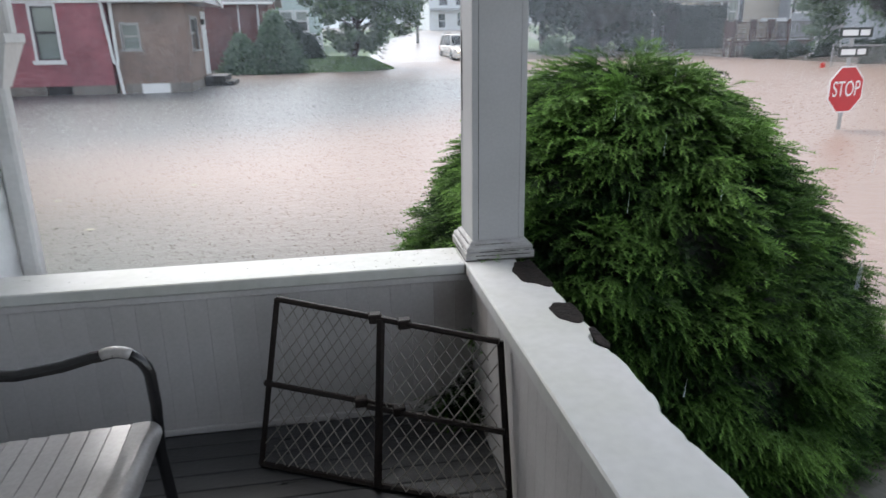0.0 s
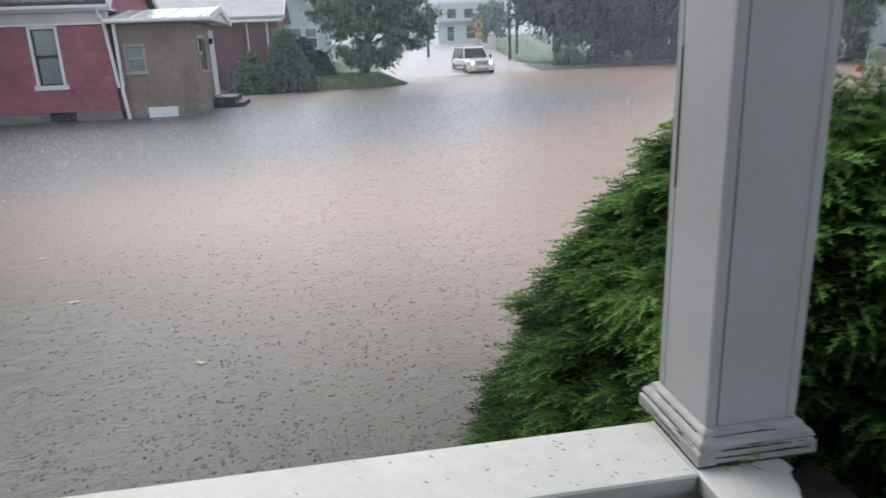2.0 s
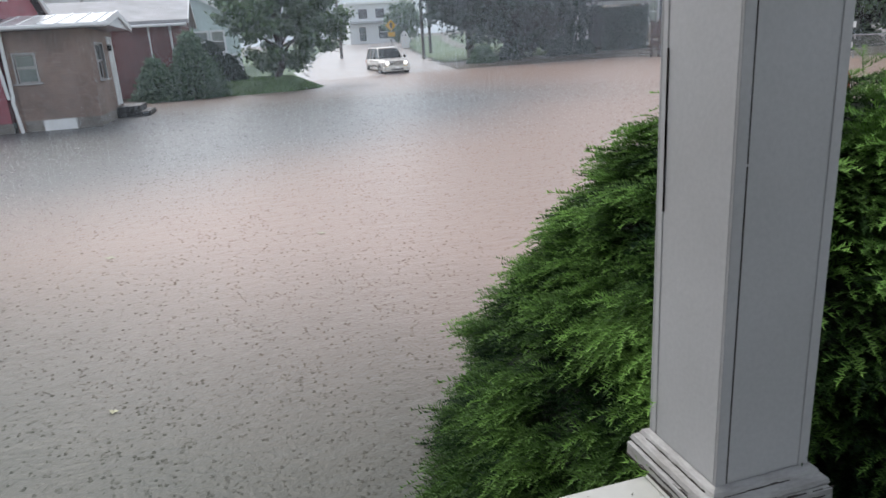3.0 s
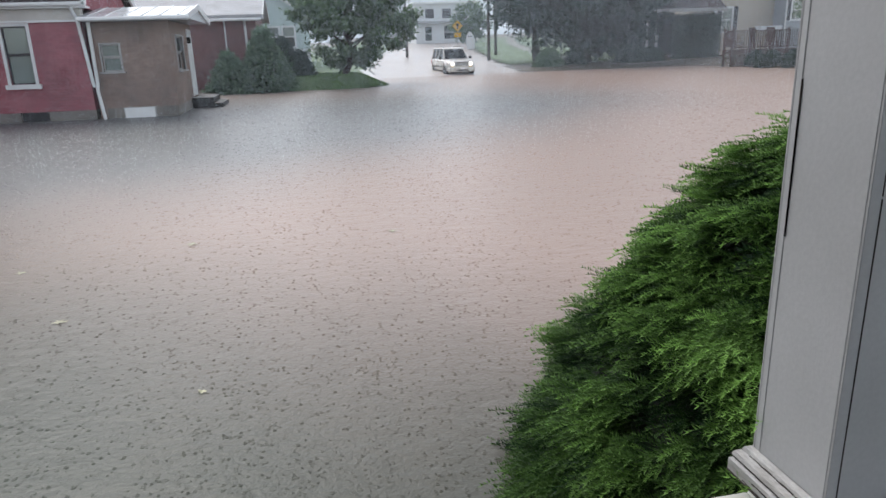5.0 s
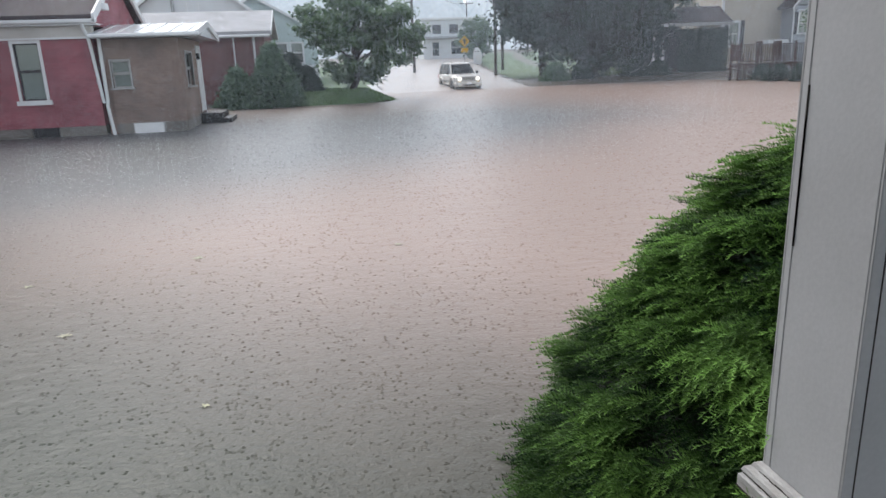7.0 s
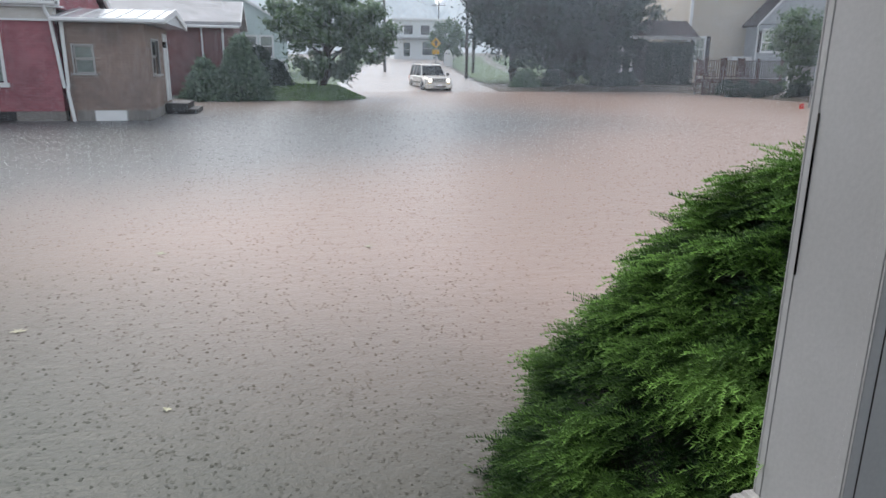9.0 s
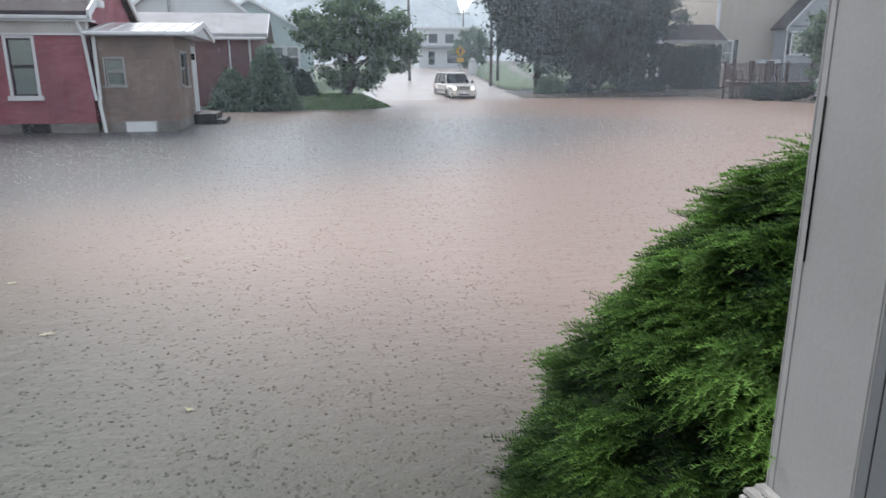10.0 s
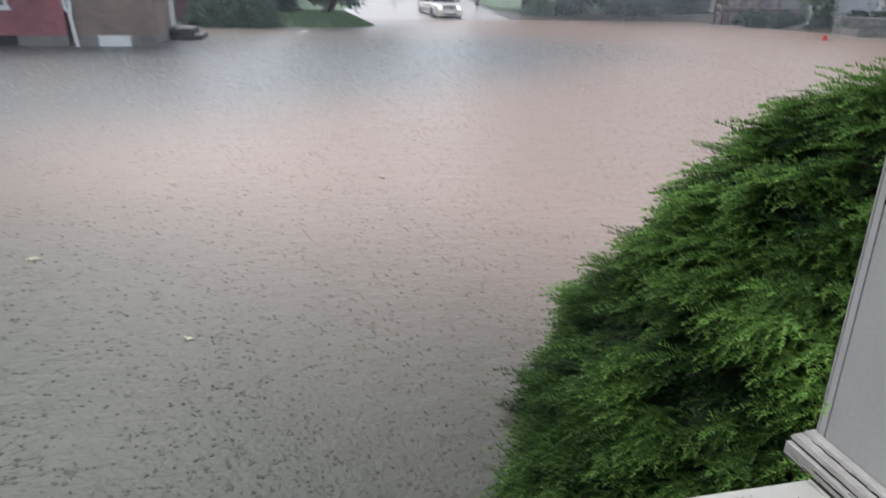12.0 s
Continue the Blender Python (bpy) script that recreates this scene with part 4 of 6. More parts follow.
def laps(house, axis, face, sign, u0, u1, z0, z1, step, material, holes=()):
    """Lapped boards, each a wedge."""
    z = z0
    while z < z1:
        h = min(step, z1 - z)
        cuts = [(u0, u1)]
        for a, b, c, d in holes:
            if z < d and z + h > c:
                cuts = [q for (p0, p1) in cuts for q in ((p0, min(p1, a)), (max(p0, b), p1)) if q[1] - q[0] > 0.02]
        for a, b in cuts:
            bm = bmesh.new()
            o0, o1 = face + sign * 0.028, face + sign * 0.008
            if axis == "y":
                prism(bm, [(face - sign * 0.0, z), (o0, z), (o1, z + h), (face, z + h)], "x", a, b)
            else:
                prism(bm, [(face - sign * 0.0, z), (o0, z), (o1, z + h), (face, z + h)], "y", a, b)
            part("siding_board", bm, material, house)
        z += step


def down_pipe(house, pts, w=0.05):
    part("downspout", tube(bmesh.new(), pts, w, 8), TRIM, house, "white metal downspout")


# red brick wing next door
YR = 23.4
red = thing("brick_house", (-8, YR, -0.3), "red painted brick house wing with white trim standing in water", "house")
hole = (-8.38, -7.74, 0.93, 2.49)
vent1 = (-8.30, -7.55, -0.35, 0.14)
part("wall", pierced(bmesh.new(), "y", YR, YR + 0.25, -9.9, -6.30, 0.14, 2.58, [hole]), BRICK, red)
part("wall", boxed(-6.55, -6.30, YR + 0.25, YR + 6, 0.14, 2.58), BRICK, red)
part("foundation", pierced(bmesh.new(), "y", YR - 0.02, YR + 0.25, -9.9, -6.28, -1.2, 0.14, [vent1]), FOUND, red, "pale stained foundation strip")
part("basement_window", boxed(vent1[0], vent1[1], YR + 0.12, YR + 0.16, -0.3, 0.138), DARKROOM, red, "dark basement opening")
part("room", boxed(-9.6, -6.6, YR + 0.6, YR + 5, -0.5, 2.5), DARKROOM, red)
window(red, "y", YR, -1, *hole, trim=0.08, sill=0.13, frame_mat=TRIM, sash_mat=SHUTTER)
part("frieze", boxed(-9.92, -6.26, YR - 0.05, YR + 0.2, 2.60, 2.93), CREAM, red, "cream painted frieze board")
part("frieze_strip", boxed(-9.92, -6.24, YR - 0.08, YR - 0.052, 2.575, 2.63), TRIM, red)
part("gutter", boxed(-9.95, -6.02, YR - 0.36, YR - 0.22, 2.98, 3.10, 0.03), TRIM, red, "white metal gutter")
part("soffit", boxed(-9.95, -6.05, YR - 0.25, YR + 0.2, 2.935, 2.975), TRIM, red)
bm = bmesh.new()
prism(bm, [(YR - 0.34, 3.08), (YR + 3.1, 4.75), (YR + 6.4, 3.08), (YR + 6.4, 3.20), (YR + 3.1, 4.88), (YR - 0.34, 3.20)], "x", -10.0, -6.12)
part("roof", bm, SHINGLE, red, "grey-brown shingle roof")
bm = bmesh.new()
prism(bm, [(YR + 0.1, 2.96), (YR + 3.1, 4.70), (YR + 6.1, 2.96)], "x", -6.5, -6.30)
part("gable", bm, BRICK, red)
for s in (0, 1):
    y0 = YR - 0.36 if s == 0 else YR + 6.42
    bm = bmesh.new()
    prism(bm, [(y0, 2.98), (YR + 3.1, 4.66), (YR + 3.1, 4.92), (y0, 3.24)], "x", -6.118, -6.05)
    part("verge_board", bm, TRIM, red, "white verge board")
part("ornament", boxed(-6.10, -5.95, YR + 0.55, YR + 0.95, 3.38, 3.58, 0.02), TRIM, red, "white gable bracket")
down_pipe(red, [(-6.44, YR - 0.28, 2.98), (-6.42, YR - 0.16, 2.8), (-6.36, YR - 0.10, 2.65), (-6.22, YR - 0.09, 0.9), (-6.20, YR - 0.10, 0.78)])
down_pipe(red, [(-6.09, YR - 0.12, 2.62), (-6.10, YR - 0.11, 0.86), (-6.12, YR - 0.14, 0.70), (-6.02, YR - 0.16, -0.30)])

# taller main block of the same brick house
big = thing("brick_house", (-11.5, 21, -0.3), "tall red painted brick house block standing in flood water", "house")
part("wall", boxed(-14.5, -9.93, 19.6, 30, 0.12, 5.9), BRICK, big)
part("foundation", boxed(-14.48, -9.90, 19.57, 30, -1.2, 0.12), FOUND, big)
gable_roof(big, -14.5, -9.93, 19.6, 30, 5.9, 8.0, "y", 0.35, SHINGLE, BRICK)
part("water_meter", boxed(-9.90, -9.78, 22.5, 22.75, 0.15, 0.42, 0.02), CONC, big, "pale meter box")

# brown addition
YB = 23.42
brown = thing("brown_house", (-5.1, YB, -0.3), "brown brick-clad flat house addition with a metal roof", "house")
bh, bv = (-5.91, -5.41, 1.19, 1.95), (-5.52, -4.66, -0.10, 0.17)
sh = (24.3, 25.5, 1.15, 2.15)
dr = (26.55, 27.25, 0.25, 2.35)
part("wall", pierced(bmesh.new(), "y", YB, YB + 0.2, -5.98, -4.0, 0.17, 2.56, [bh]), BROWN, brown)
part("wall", pierced(bmesh.new(), "x", -4.2, -4.0, YB + 0.2, 27.6, 0.17, 2.56, [sh, dr]), BROWN, brown)
part("foundation", pierced(bmesh.new(), "y", YB + 0.01, YB + 0.2, -5.98, -4.02, -1.2, 0.168, [bv]), FOUND, brown)
part("foundation", boxed(-4.2, -4.02, YB + 0.2, 27.6, -1.2, 0.168), FOUND, brown)
part("wall", boxed(-6.2, -5.98, YB + 0.05, 27.6, -0.5, 2.56), BROWN, brown)
part("wall", boxed(-5.98, -4.2, 27.4, 27.6, -0.5, 2.56), BROWN, brown)
part("room", boxed(-5.7, -4.5, YB + 0.5, 27.2, -0.4, 2.5), DARKROOM, brown)
window(brown, "y", YB, -1, *bh, trim=0.04, sill=0.05, frame_mat=MUTED)
window(brown, "x", -4.0, 1, *sh, trim=0.05, sill=0.05, frame_mat=MUTED)
vent = part("basement_hatch", boxed(bv[0] + 0.02, bv[1] - 0.02, YB - 0.06, YB - 0.02, -0.30, 0.155), TRIM, brown, "white basement hatch board")
part("hatch_frame", boxed(bv[0] - 0.02, bv[1] + 0.02, YB - 0.02, YB + 0.05, -0.32, 0.175), CONC, vent)
part("pale_panel", boxed(-4.62, -4.08, YB - 0.02, YB + 0.005, -0.25, 0.14), FOUND, brown)
door = part("door", boxed(-4.08, -4.03, dr[0] + 0.04, dr[1] - 0.04, 0.26, 2.32), TRIM, brown, "white storm door standing ajar")
bm = bmesh.new()
for a, b, c, d in ((dr[0] - 0.05, dr[0] + 0.03, 0.25, 2.40), (dr[1] - 0.03, dr[1] + 0.05, 0.25, 2.40), (dr[0] + 0.03, dr[1] - 0.03, 2.33, 2.40)):
    box(bm, -4.05, -3.96, a, b, c, d)
part("door_frame", bm, TRIM, brown)
part("door_lamp", boxed(-3.97, -3.86, 26.30, 26.42, 1.95, 2.15, 0.02), BLACK, brown, "small black wall lantern")
for k in range(3):
    part("step", boxed(-4.0, -2.75 - 0.28 * k, 26.0, 27.9, -0.36 + 0.19 * k, -0.172 + 0.19 * k, 0.01), CARDARK, brown, "dark wet entrance step")
bm = bmesh.new()
prism(bm, [(YB - 0.46, 2.60), (YB - 0.46, 2.68), (YB + 2.1, 3.06), (28.0, 2.70), (28.0, 2.60)], "x", -6.28, -3.42)
part("roof", bm, TINROOF, brown, "pale wet metal roof")
for k in range(6):
    x = -6.05 + 0.48 * k
    bm = bmesh.new()
    prism(bm, [(YB - 0.45, 2.682), (YB - 0.45, 2.705), (YB + 2.1, 3.085), (YB + 2.1, 3.062)], "x", x, x + 0.03)
    part("roof_seam", bm, TINROOF, brown)
part("gutter", boxed(-6.28, -3.30, YB - 0.56, YB - 0.462, 2.57, 2.665, 0.02), TRIM, brown)
bm = bmesh.new()
prism(bm, [(YB - 0.50, 2.55), (YB - 0.50, 2.70), (YB + 2.1, 3.10), (28.0, 2.74), (28.0, 2.55), (YB + 2.1, 2.92)], "x", -3.418, -3.36)
part("verge_board", bm, TRIM, brown)
part("soffit", boxed(-6.26, -3.44, YB - 0.44, YB - 0.002, 2.565, 2.597), TRIM, brown)

# second brick house behind, low
second = thing("brick_house", (-5, 38, 0), "low dull red brick house with a pale roof", "house")
part("wall", boxed(-12, -2.25, 35.6, 42.4, -0.3, 3.2), DULLRED, second)
gable_roof(second, -12, -2.25, 35.6, 42.4, 3.2, 4.25, "x", 0.35, PALEROOF, DULLRED)
part("gutter", boxed(-12.3, -1.95, 35.12, 35.25, 2.98, 3.10, 0.03), TRIM, second)
down_pipe(second, [(-2.7, 35.2, 3.0), (-2.72, 35.5, 2.8), (-2.72, 35.52, 0.0)])
down_pipe(second, [(-3.6, 35.2, 3.0), (-3.62, 35.5, 2.8), (-3.62, 35.52, 0.0)], 0.035)

# white gabled house
white = thing("white_house", (-6, 50, 0.3), "white clapboard gabled house seen over the roofs", "house")
shell(white, -11.0, -3.2, 48.0, 58.0, 0.0, 4.75, WHITEHOUSE)
gable_roof(white, -11.0, -3.2, 48.0, 58.0, 4.75, 7.7, "y", 0.45, PALEROOF, WHITEHOUSE)
window(white, "y", 47.98, -1, -7.33, -6.75, 5.05, 6.15, trim=0.10, sill=0.08)
part("chimney_pipe", tube(bmesh.new(), [(-8.15, 47.8, 4.6), (-8.15, 47.8, 8.4)], 0.09, 8), STEEL, white)
laps(white, "y", 47.98, -1, -11.0, -3.2, 3.4, 4.75, 0.16, WHITEHOUSE)

# pale teal bungalow
teal = thing("teal_house", (0, 57, 0.5), "pale teal bungalow with an enclosed white porch", "house")
tw = [(-2.6, -1.75, 1.9, 3.3), (-1.5, -0.65, 1.9, 3.3)]
shell(teal, -8.2, 0.4, 55.0, 63.0, 0.2, 4.1, TEAL, tw)
gable_roof(teal, -8.2, 0.4, 55.0, 63.0, 4.1, 6.5, "y", 0.4, PALEROOF, TEAL)
for q in tw:
    window(teal, "y", 55.0, -1, *q, trim=0.10, sill=0.10, cover=0.45)
laps(teal, "y", 54.995, -1, -8.2, 0.4, 0.3, 1.75, 0.16, WHITEHOUSE)

# far shop building
shop = thing("shop_building", (20, 100, 2), "far two-storey pale grey shop building in the rain", "building")
sw = [(16.9, 17.9, 2.4, 4.3), (19.6, 21.4, 2.6, 4.4), (22.0, 23.2, 2.6, 4.4)]
shell(shop, 15.6, 24.2, 100, 110, 1.6, 7.2, WHITEHOUSE, sw)
for q in sw:
    window(shop, "y", 100, -1, *q, trim=0.12, sill=0.1, blind=False)
part("awning", boxed(15.6, 24.2, 98.6, 100, 4.7, 5.0, 0.05), STEEL, shop)
part("cornice", boxed(15.3, 24.6, 99.6, 110.2, 7.2, 7.55, 0.05), TRIM, shop)
for k in range(3):
    part("upper_window", boxed(17.0 + 2.4 * k, 18.2 + 2.4 * k, 99.95, 100.05, 5.4, 6.6), SHUTTER, shop)

# tan sided house on the other side
tan = thing("tan_house", (35, 55, 0.3), "tall tan sided house with white corner boards", "house")
th = (31.85, 32.62, 2.0, 3.75)
wh = [(60.3, 61.2, 6.35, 7.85), (61.7, 62.6, 6.35, 7.85)]
shell(tan, 31.2, 40.0, 52.0, 66.0, 0.0, 9.5, TAN, [th], wh)
gable_roof(tan, 31.2, 40.0, 52.0, 66.0, 9.5, 12.5, "y", 0.4, SHINGLE, TAN)
window(tan, "y", 51.97, -1, *th, trim=0.12, sill=0.1, shutters=0.36, mullion=True)
for q in wh:
    window(tan, "x", 31.17, -1, *q, trim=0.1, sill=0.08, mullion=True)
part("shutter", boxed(31.12, 31.165, 59.75, 60.15, 6.3, 7.95), SHUTTER, tan)
part("corner_board", boxed(31.12, 31.30, 51.93, 52.1, 0.0, 9.5), TRIM, tan)
laps(tan, "y", 51.99, -1, 31.3, 40.0, 0.4, 9.5, 0.22, TAN, [(31.3, 33.1, 1.85, 3.95)])
laps(tan, "x", 31.19, -1, 52.1, 66.0, 3.2, 9.5, 0.22, TAN, [(59.7, 62.8, 6.2, 8.0)])
# its low porch with a hipped roof
porch = thing("side_porch", (29, 52, 0), "low open side porch with a grey hipped roof", "porch")
bm = bmesh.new()
lo = [bm.verts.new(p) for p in ((26.0, 50.3, 3.72), (31.1, 50.3, 3.72), (31.1, 56, 3.72), (26.0, 56, 3.72))]
hi = [bm.verts.new(p) for p in ((28.2, 52.4, 5.0), (31.1, 52.4, 5.0), (31.1, 54, 5.0), (28.2, 54, 5.0))]
for k in range(4):
    bm.faces.new((lo[k], lo[(k + 1) % 4], hi[(k + 1) % 4], hi[k]))
bm.faces.new(hi)
bm.faces.new(lo[::-1])
part("roof", bm, SHINGLE, porch)
part("fascia", boxed(25.95, 31.1, 50.22, 50.30, 3.50, 3.74), MUTED, porch)
part("fascia", boxed(25.90, 25.97, 50.22, 56, 3.50, 3.74), TRIM, porch)
for x, y in ((26.1, 53.0), (26.1, 55.8), (28.4, 55.8)):
    part("post", boxed(x - 0.08, x + 0.08, y - 0.08, y + 0.08, 0.0, 3.5), TRIM, porch)
part("back_wall", boxed(26.2, 31.1, 55.9, 56.0, 0, 3.5), DARKROOM, porch)
part("deck", boxed(26.0, 31.1, 50.4, 56.0, -0.1, 0.35), FADED, porch)

# grey gabled house with a wooden deck
YG = 50.4
ghouse = thing("grey_house", (39, YG, 0.2), "grey sided gabled house wing with white trim", "house")
gw = [(36.62, 37.52, 2.75, 4.15), (37.9, 38.8, 2.75, 4.15)]
shell(ghouse, 36.1, 45.5, YG, 51.8, 0.2, 4.75, GREYBLUE, gw)
gable_roof(ghouse, 36.1, 45.5, YG, 51.8, 4.85, 9.6, "y", 0.28, SHINGLE, GREYBLUE)
for q in gw:
    window(ghouse, "y", YG - 0.01, -1, *q, trim=0.12, sill=0.1, mullion=True, cover=0.5)
part("shutter", boxed(36.15, 36.48, YG - 0.06, YG - 0.03, 2.7, 4.3), SHUTTER, ghouse)
part("window_hood", boxed(36.4, 39.1, YG - 0.22, YG - 0.03, 4.32, 4.46, 0.02), TRIM, ghouse)
down_pipe(ghouse, [(35.75, YG - 0.4, 4.6), (36.05, YG - 0.12, 4.2), (36.08, YG - 0.1, 1.2)], 0.06)
laps(ghouse, "y", YG - 0.005, -1, 36.1, 45.5, 0.9, 4.75, 0.22, GREYBLUE, [(36.4, 39.0, 2.55, 4.4)])
part("white_box", boxed(34.2, 36.0, YG + 0.1, YG + 0.9, 2.05, 2.35, 0.02), TRIM, ghouse)

dk = thing("wooden_deck", (27.5, 39.5, 0), "reddish-brown stained raised wooden deck with railings", "deck")
DX0, DX1, DY0, DY1, DZ, RZ = 25.15, 28.9, 40.3, 41.2, 0.86, 1.93
for k in range(11):
    y = DY0 + (DY1 - DY0) * k / 11
    part("deck_board", boxed(DX0, DX1 + 1.8, y, y + (DY1 - DY0) / 11 - 0.012, DZ - 0.03, DZ), DECKWOOD, dk)
part("rim_joist", boxed(DX0 - 0.04, DX1 + 1.8, DY0 - 0.045, DY0 - 0.002, DZ - 0.28, DZ - 0.002), DECKWOOD, dk)
part("rim_joist", boxed(DX0 - 0.045, DX0 - 0.002, DY0, DY1, DZ - 0.28, DZ - 0.002), DECKWOOD, dk)
for x, y in ((DX0, DY0), (26.4, DY0), (27.65, DY0), (DX1, DY0), (DX0, DY1 - 0.1), (30.6, DY0)):
    part("post", boxed(x - 0.055, x + 0.055, y - 0.055, y + 0.055, -0.6, RZ + (0.16 if x < 31 else 0)), DECKWOOD, dk)
for x0, x1 in ((DX0, 26.4), (26.4, 27.65), (27.65, DX1), (DX1, 30.6)):
    m = DECKWOOD if x1 < 30 else FADED
    part("top_rail", boxed(x0 + 0.057, x1 - 0.057, DY0 - 0.05, DY0 + 0.05, RZ - 0.02, RZ + 0.03), m, dk)
    part("bottom_rail", boxed(x0 + 0.057, x1 - 0.057, DY0 - 0.03, DY0 + 0.03, DZ + 0.08, DZ + 0.15), m, dk)
    n = int((x1 - x0) / 0.14)
    for k in range(1, n):
        x = x0 + (x1 - x0) * k / n
        part("baluster", boxed(x - 0.022, x + 0.022, DY0 - 0.02, DY0 + 0.02, DZ + 0.152, RZ - 0.022), m, dk)
for k in range(1, 12):
    y = DY0 + (DY1 - DY0) * k / 12
    part("baluster", boxed(DX0 - 0.02, DX0 + 0.02, y - 0.022, y + 0.022, DZ + 0.15, RZ - 0.02), DECKWOOD, dk)
part("top_rail", boxed(DX0 - 0.05, DX0 + 0.05, DY0 + 0.06, DY1 - 0.16, RZ - 0.02, RZ + 0.03), DECKWOOD, dk)
for k in range(14):
    x = DX0 + 0.1 + 0.29 * k
    part("skirt_board", boxed(x, x + 0.20, DY0 + 0.05, DY0 + 0.08, -0.35, DZ - 0.29), FADED, dk)
for k in range(3):
    part("step", boxed(24.75 - 0.28 * k + 0.28, 25.12 + 0.0, DY0 + 0.1, DY0 + 1.1, 0.48 - 0.19 * k, 0.52 - 0.19 * k), FADED, dk)
bm = bmesh.new()
prism(bm, [(29.2, -0.25), (29.35, -0.25), (30.2, 0.25), (30.2, 0.42)], "y", 38.2, 38.32)
part("ramp_stringer", bm, FADED, dk)


def deck_chair(at, turn):
    c = thing("deck_chair", at, "brown slatted wooden deck chair behind the railing", "chair", "chairs on the deck")
    m = Matrix.Translation(at) @ pose(0, 0, 0, 0, 0, turn)
    part("seat", boxed(-0.26, 0.26, -0.25, 0.25, 0.40, 0.44, 0.01, m), DECKWOOD, c)
    for k in range(5):
        part("back_slat", boxed(-0.25 + 0.105 * k, -0.17 + 0.105 * k, 0.25, 0.28, 0.45, 1.18, 0.0, m), DECKWOOD, c)
    part("head_rail", boxed(-0.28, 0.28, 0.245, 0.285, 1.18, 1.26, 0.01, m), DECKWOOD, c)
    for x in (-0.24, 0.24):
        for y in (-0.22, 0.22):
            part("leg", boxed(x - 0.025, x + 0.025, y - 0.025, y + 0.025, 0, 0.40, 0.0, m), DECKWOOD, c)
        part("armrest", boxed(x - 0.035, x + 0.035, -0.26, 0.25, 0.62, 0.65, 0.0, m), DECKWOOD, c)
    return c


first = deck_chair((27.0, 40.8, DZ), 10)
copy_thing(first, pose(28.2, 40.82, DZ, 0, 0, -14))
copy_thing(first, pose(25.9, 40.8, DZ, 0, 0, 30))


# ---- plants ----
def leaves(rg, centres, spread, per, size, flat=0.6):
    """Many bent leaves round clump centres: vertices, faces, tones."""
    n = len(centres) * per
    c = np.repeat(centres, per, 0)
    off = rg.normal(size=(n, 3)) * spread
    off[:, 2] *= flat
    p = c + off
    d = rg.normal(size=(n, 3)) + np.array([0, 0, -0.45])
    d /= np.linalg.norm(d, axis=1, keepdims=True)
    s, u = frames_of(d, rg)
    sz = size * rg.uniform(0.6, 1.3, n)[:, None]
    quad = ((0, 0, 0), (0.55, 0.42, 0.10), (1.15, 0, -0.08), (0.55, -0.42, 0.10))
    vs = np.concatenate([p + sz * (d * a + s * b + u * e) for a, b, e in quad])
    fs = np.stack([np.arange(n) + k * n for k in range(4)], 1)
    # random tone, paler towards the top of each clump
    leaf_tone = np.clip(rg.normal(0.4, 0.25, n) + off[:, 2] / (spread * 3), 0, 1)
    return vs, fs, np.tile(leaf_tone, 4)


def tree(name, at, height, clear, radius, lobes, per, size, leaf, label, seed, squash=1.0, trunk_r=0.16, shift=0.0):
    rg = np.random.default_rng(seed)
    t = thing(name, at, label, "tree")
    x, y, z = at
    bm = bmesh.new()
    lean = rg.normal(size=2) * 0.1
    top = (x + lean[0] * 3, y + lean[1] * 3, z + height * 0.78)
    tube(bm, [(x, y, z - 0.4), (x, y, z + 0.15), (x + lean[0], y + lean[1], z + clear), ((x + top[0]) / 2, (y + top[1]) / 2, z + height * 0.5), top], [trunk_r * 1.6, trunk_r * 1.1, trunk_r * 0.85, trunk_r * 0.5, 0.03], 9)
    part("trunk", bm, BARK, t, smooth=True)
    centres = []
    for k in range(lobes):
        v = rg.normal(size=3)
        v /= np.linalg.norm(v)
        r = rg.random() ** 0.4
        c = np.array([x + v[0] * radius * r, y + v[1] * radius * r * squash, z + clear + (height - clear) * (0.47 + 0.5 * v[2] * r)])
        # narrower towards the crown's top and foot
        h = (c[2] - z - clear) / (height - clear)
        k2 = 0.55 + 0.75 * math.sin(math.pi * min(1, max(0, 0.18 + 0.72 * h)))
        c[0], c[1] = x + shift + (c[0] - x) * k2 * 0.85, y + (c[1] - y) * k2 * 0.85
        centres.append(c)
        if k % 6 == 0:
            b = bmesh.new()
            foot = Vector((x + lean[0], y + lean[1], z + clear + (c[2] - z - clear) * 0.45))
            e = Vector(c)
            mid = foot.lerp(e, 0.5) + Vector((0, 0, 0.12 * height * 0.3))
            tube(b, [foot, mid, e], [trunk_r * 0.38, trunk_r * 0.2, 0.012], 6)
            part("limb", b, BARK, t, smooth=True)
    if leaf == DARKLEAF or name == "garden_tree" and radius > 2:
        # solid core, its near-black colour standing in for the crown's inner shade
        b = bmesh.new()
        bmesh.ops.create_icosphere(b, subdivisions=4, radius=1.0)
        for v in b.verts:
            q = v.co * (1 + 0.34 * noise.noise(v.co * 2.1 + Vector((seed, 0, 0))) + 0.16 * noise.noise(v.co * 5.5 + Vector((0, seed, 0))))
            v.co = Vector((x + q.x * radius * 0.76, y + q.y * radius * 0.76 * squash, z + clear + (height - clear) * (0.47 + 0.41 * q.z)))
        part("shade_core", b, CORE, t, "near-black shell painted as the shade inside the crown", True)
    vs, fs, leaf_tone = leaves(rg, np.array(centres), 0.045 * height, per, size)
    tagged(under(new("crown", raw("crown", vs, fs, leaf, leaf_tone)), t), kind="stuff")
    return t


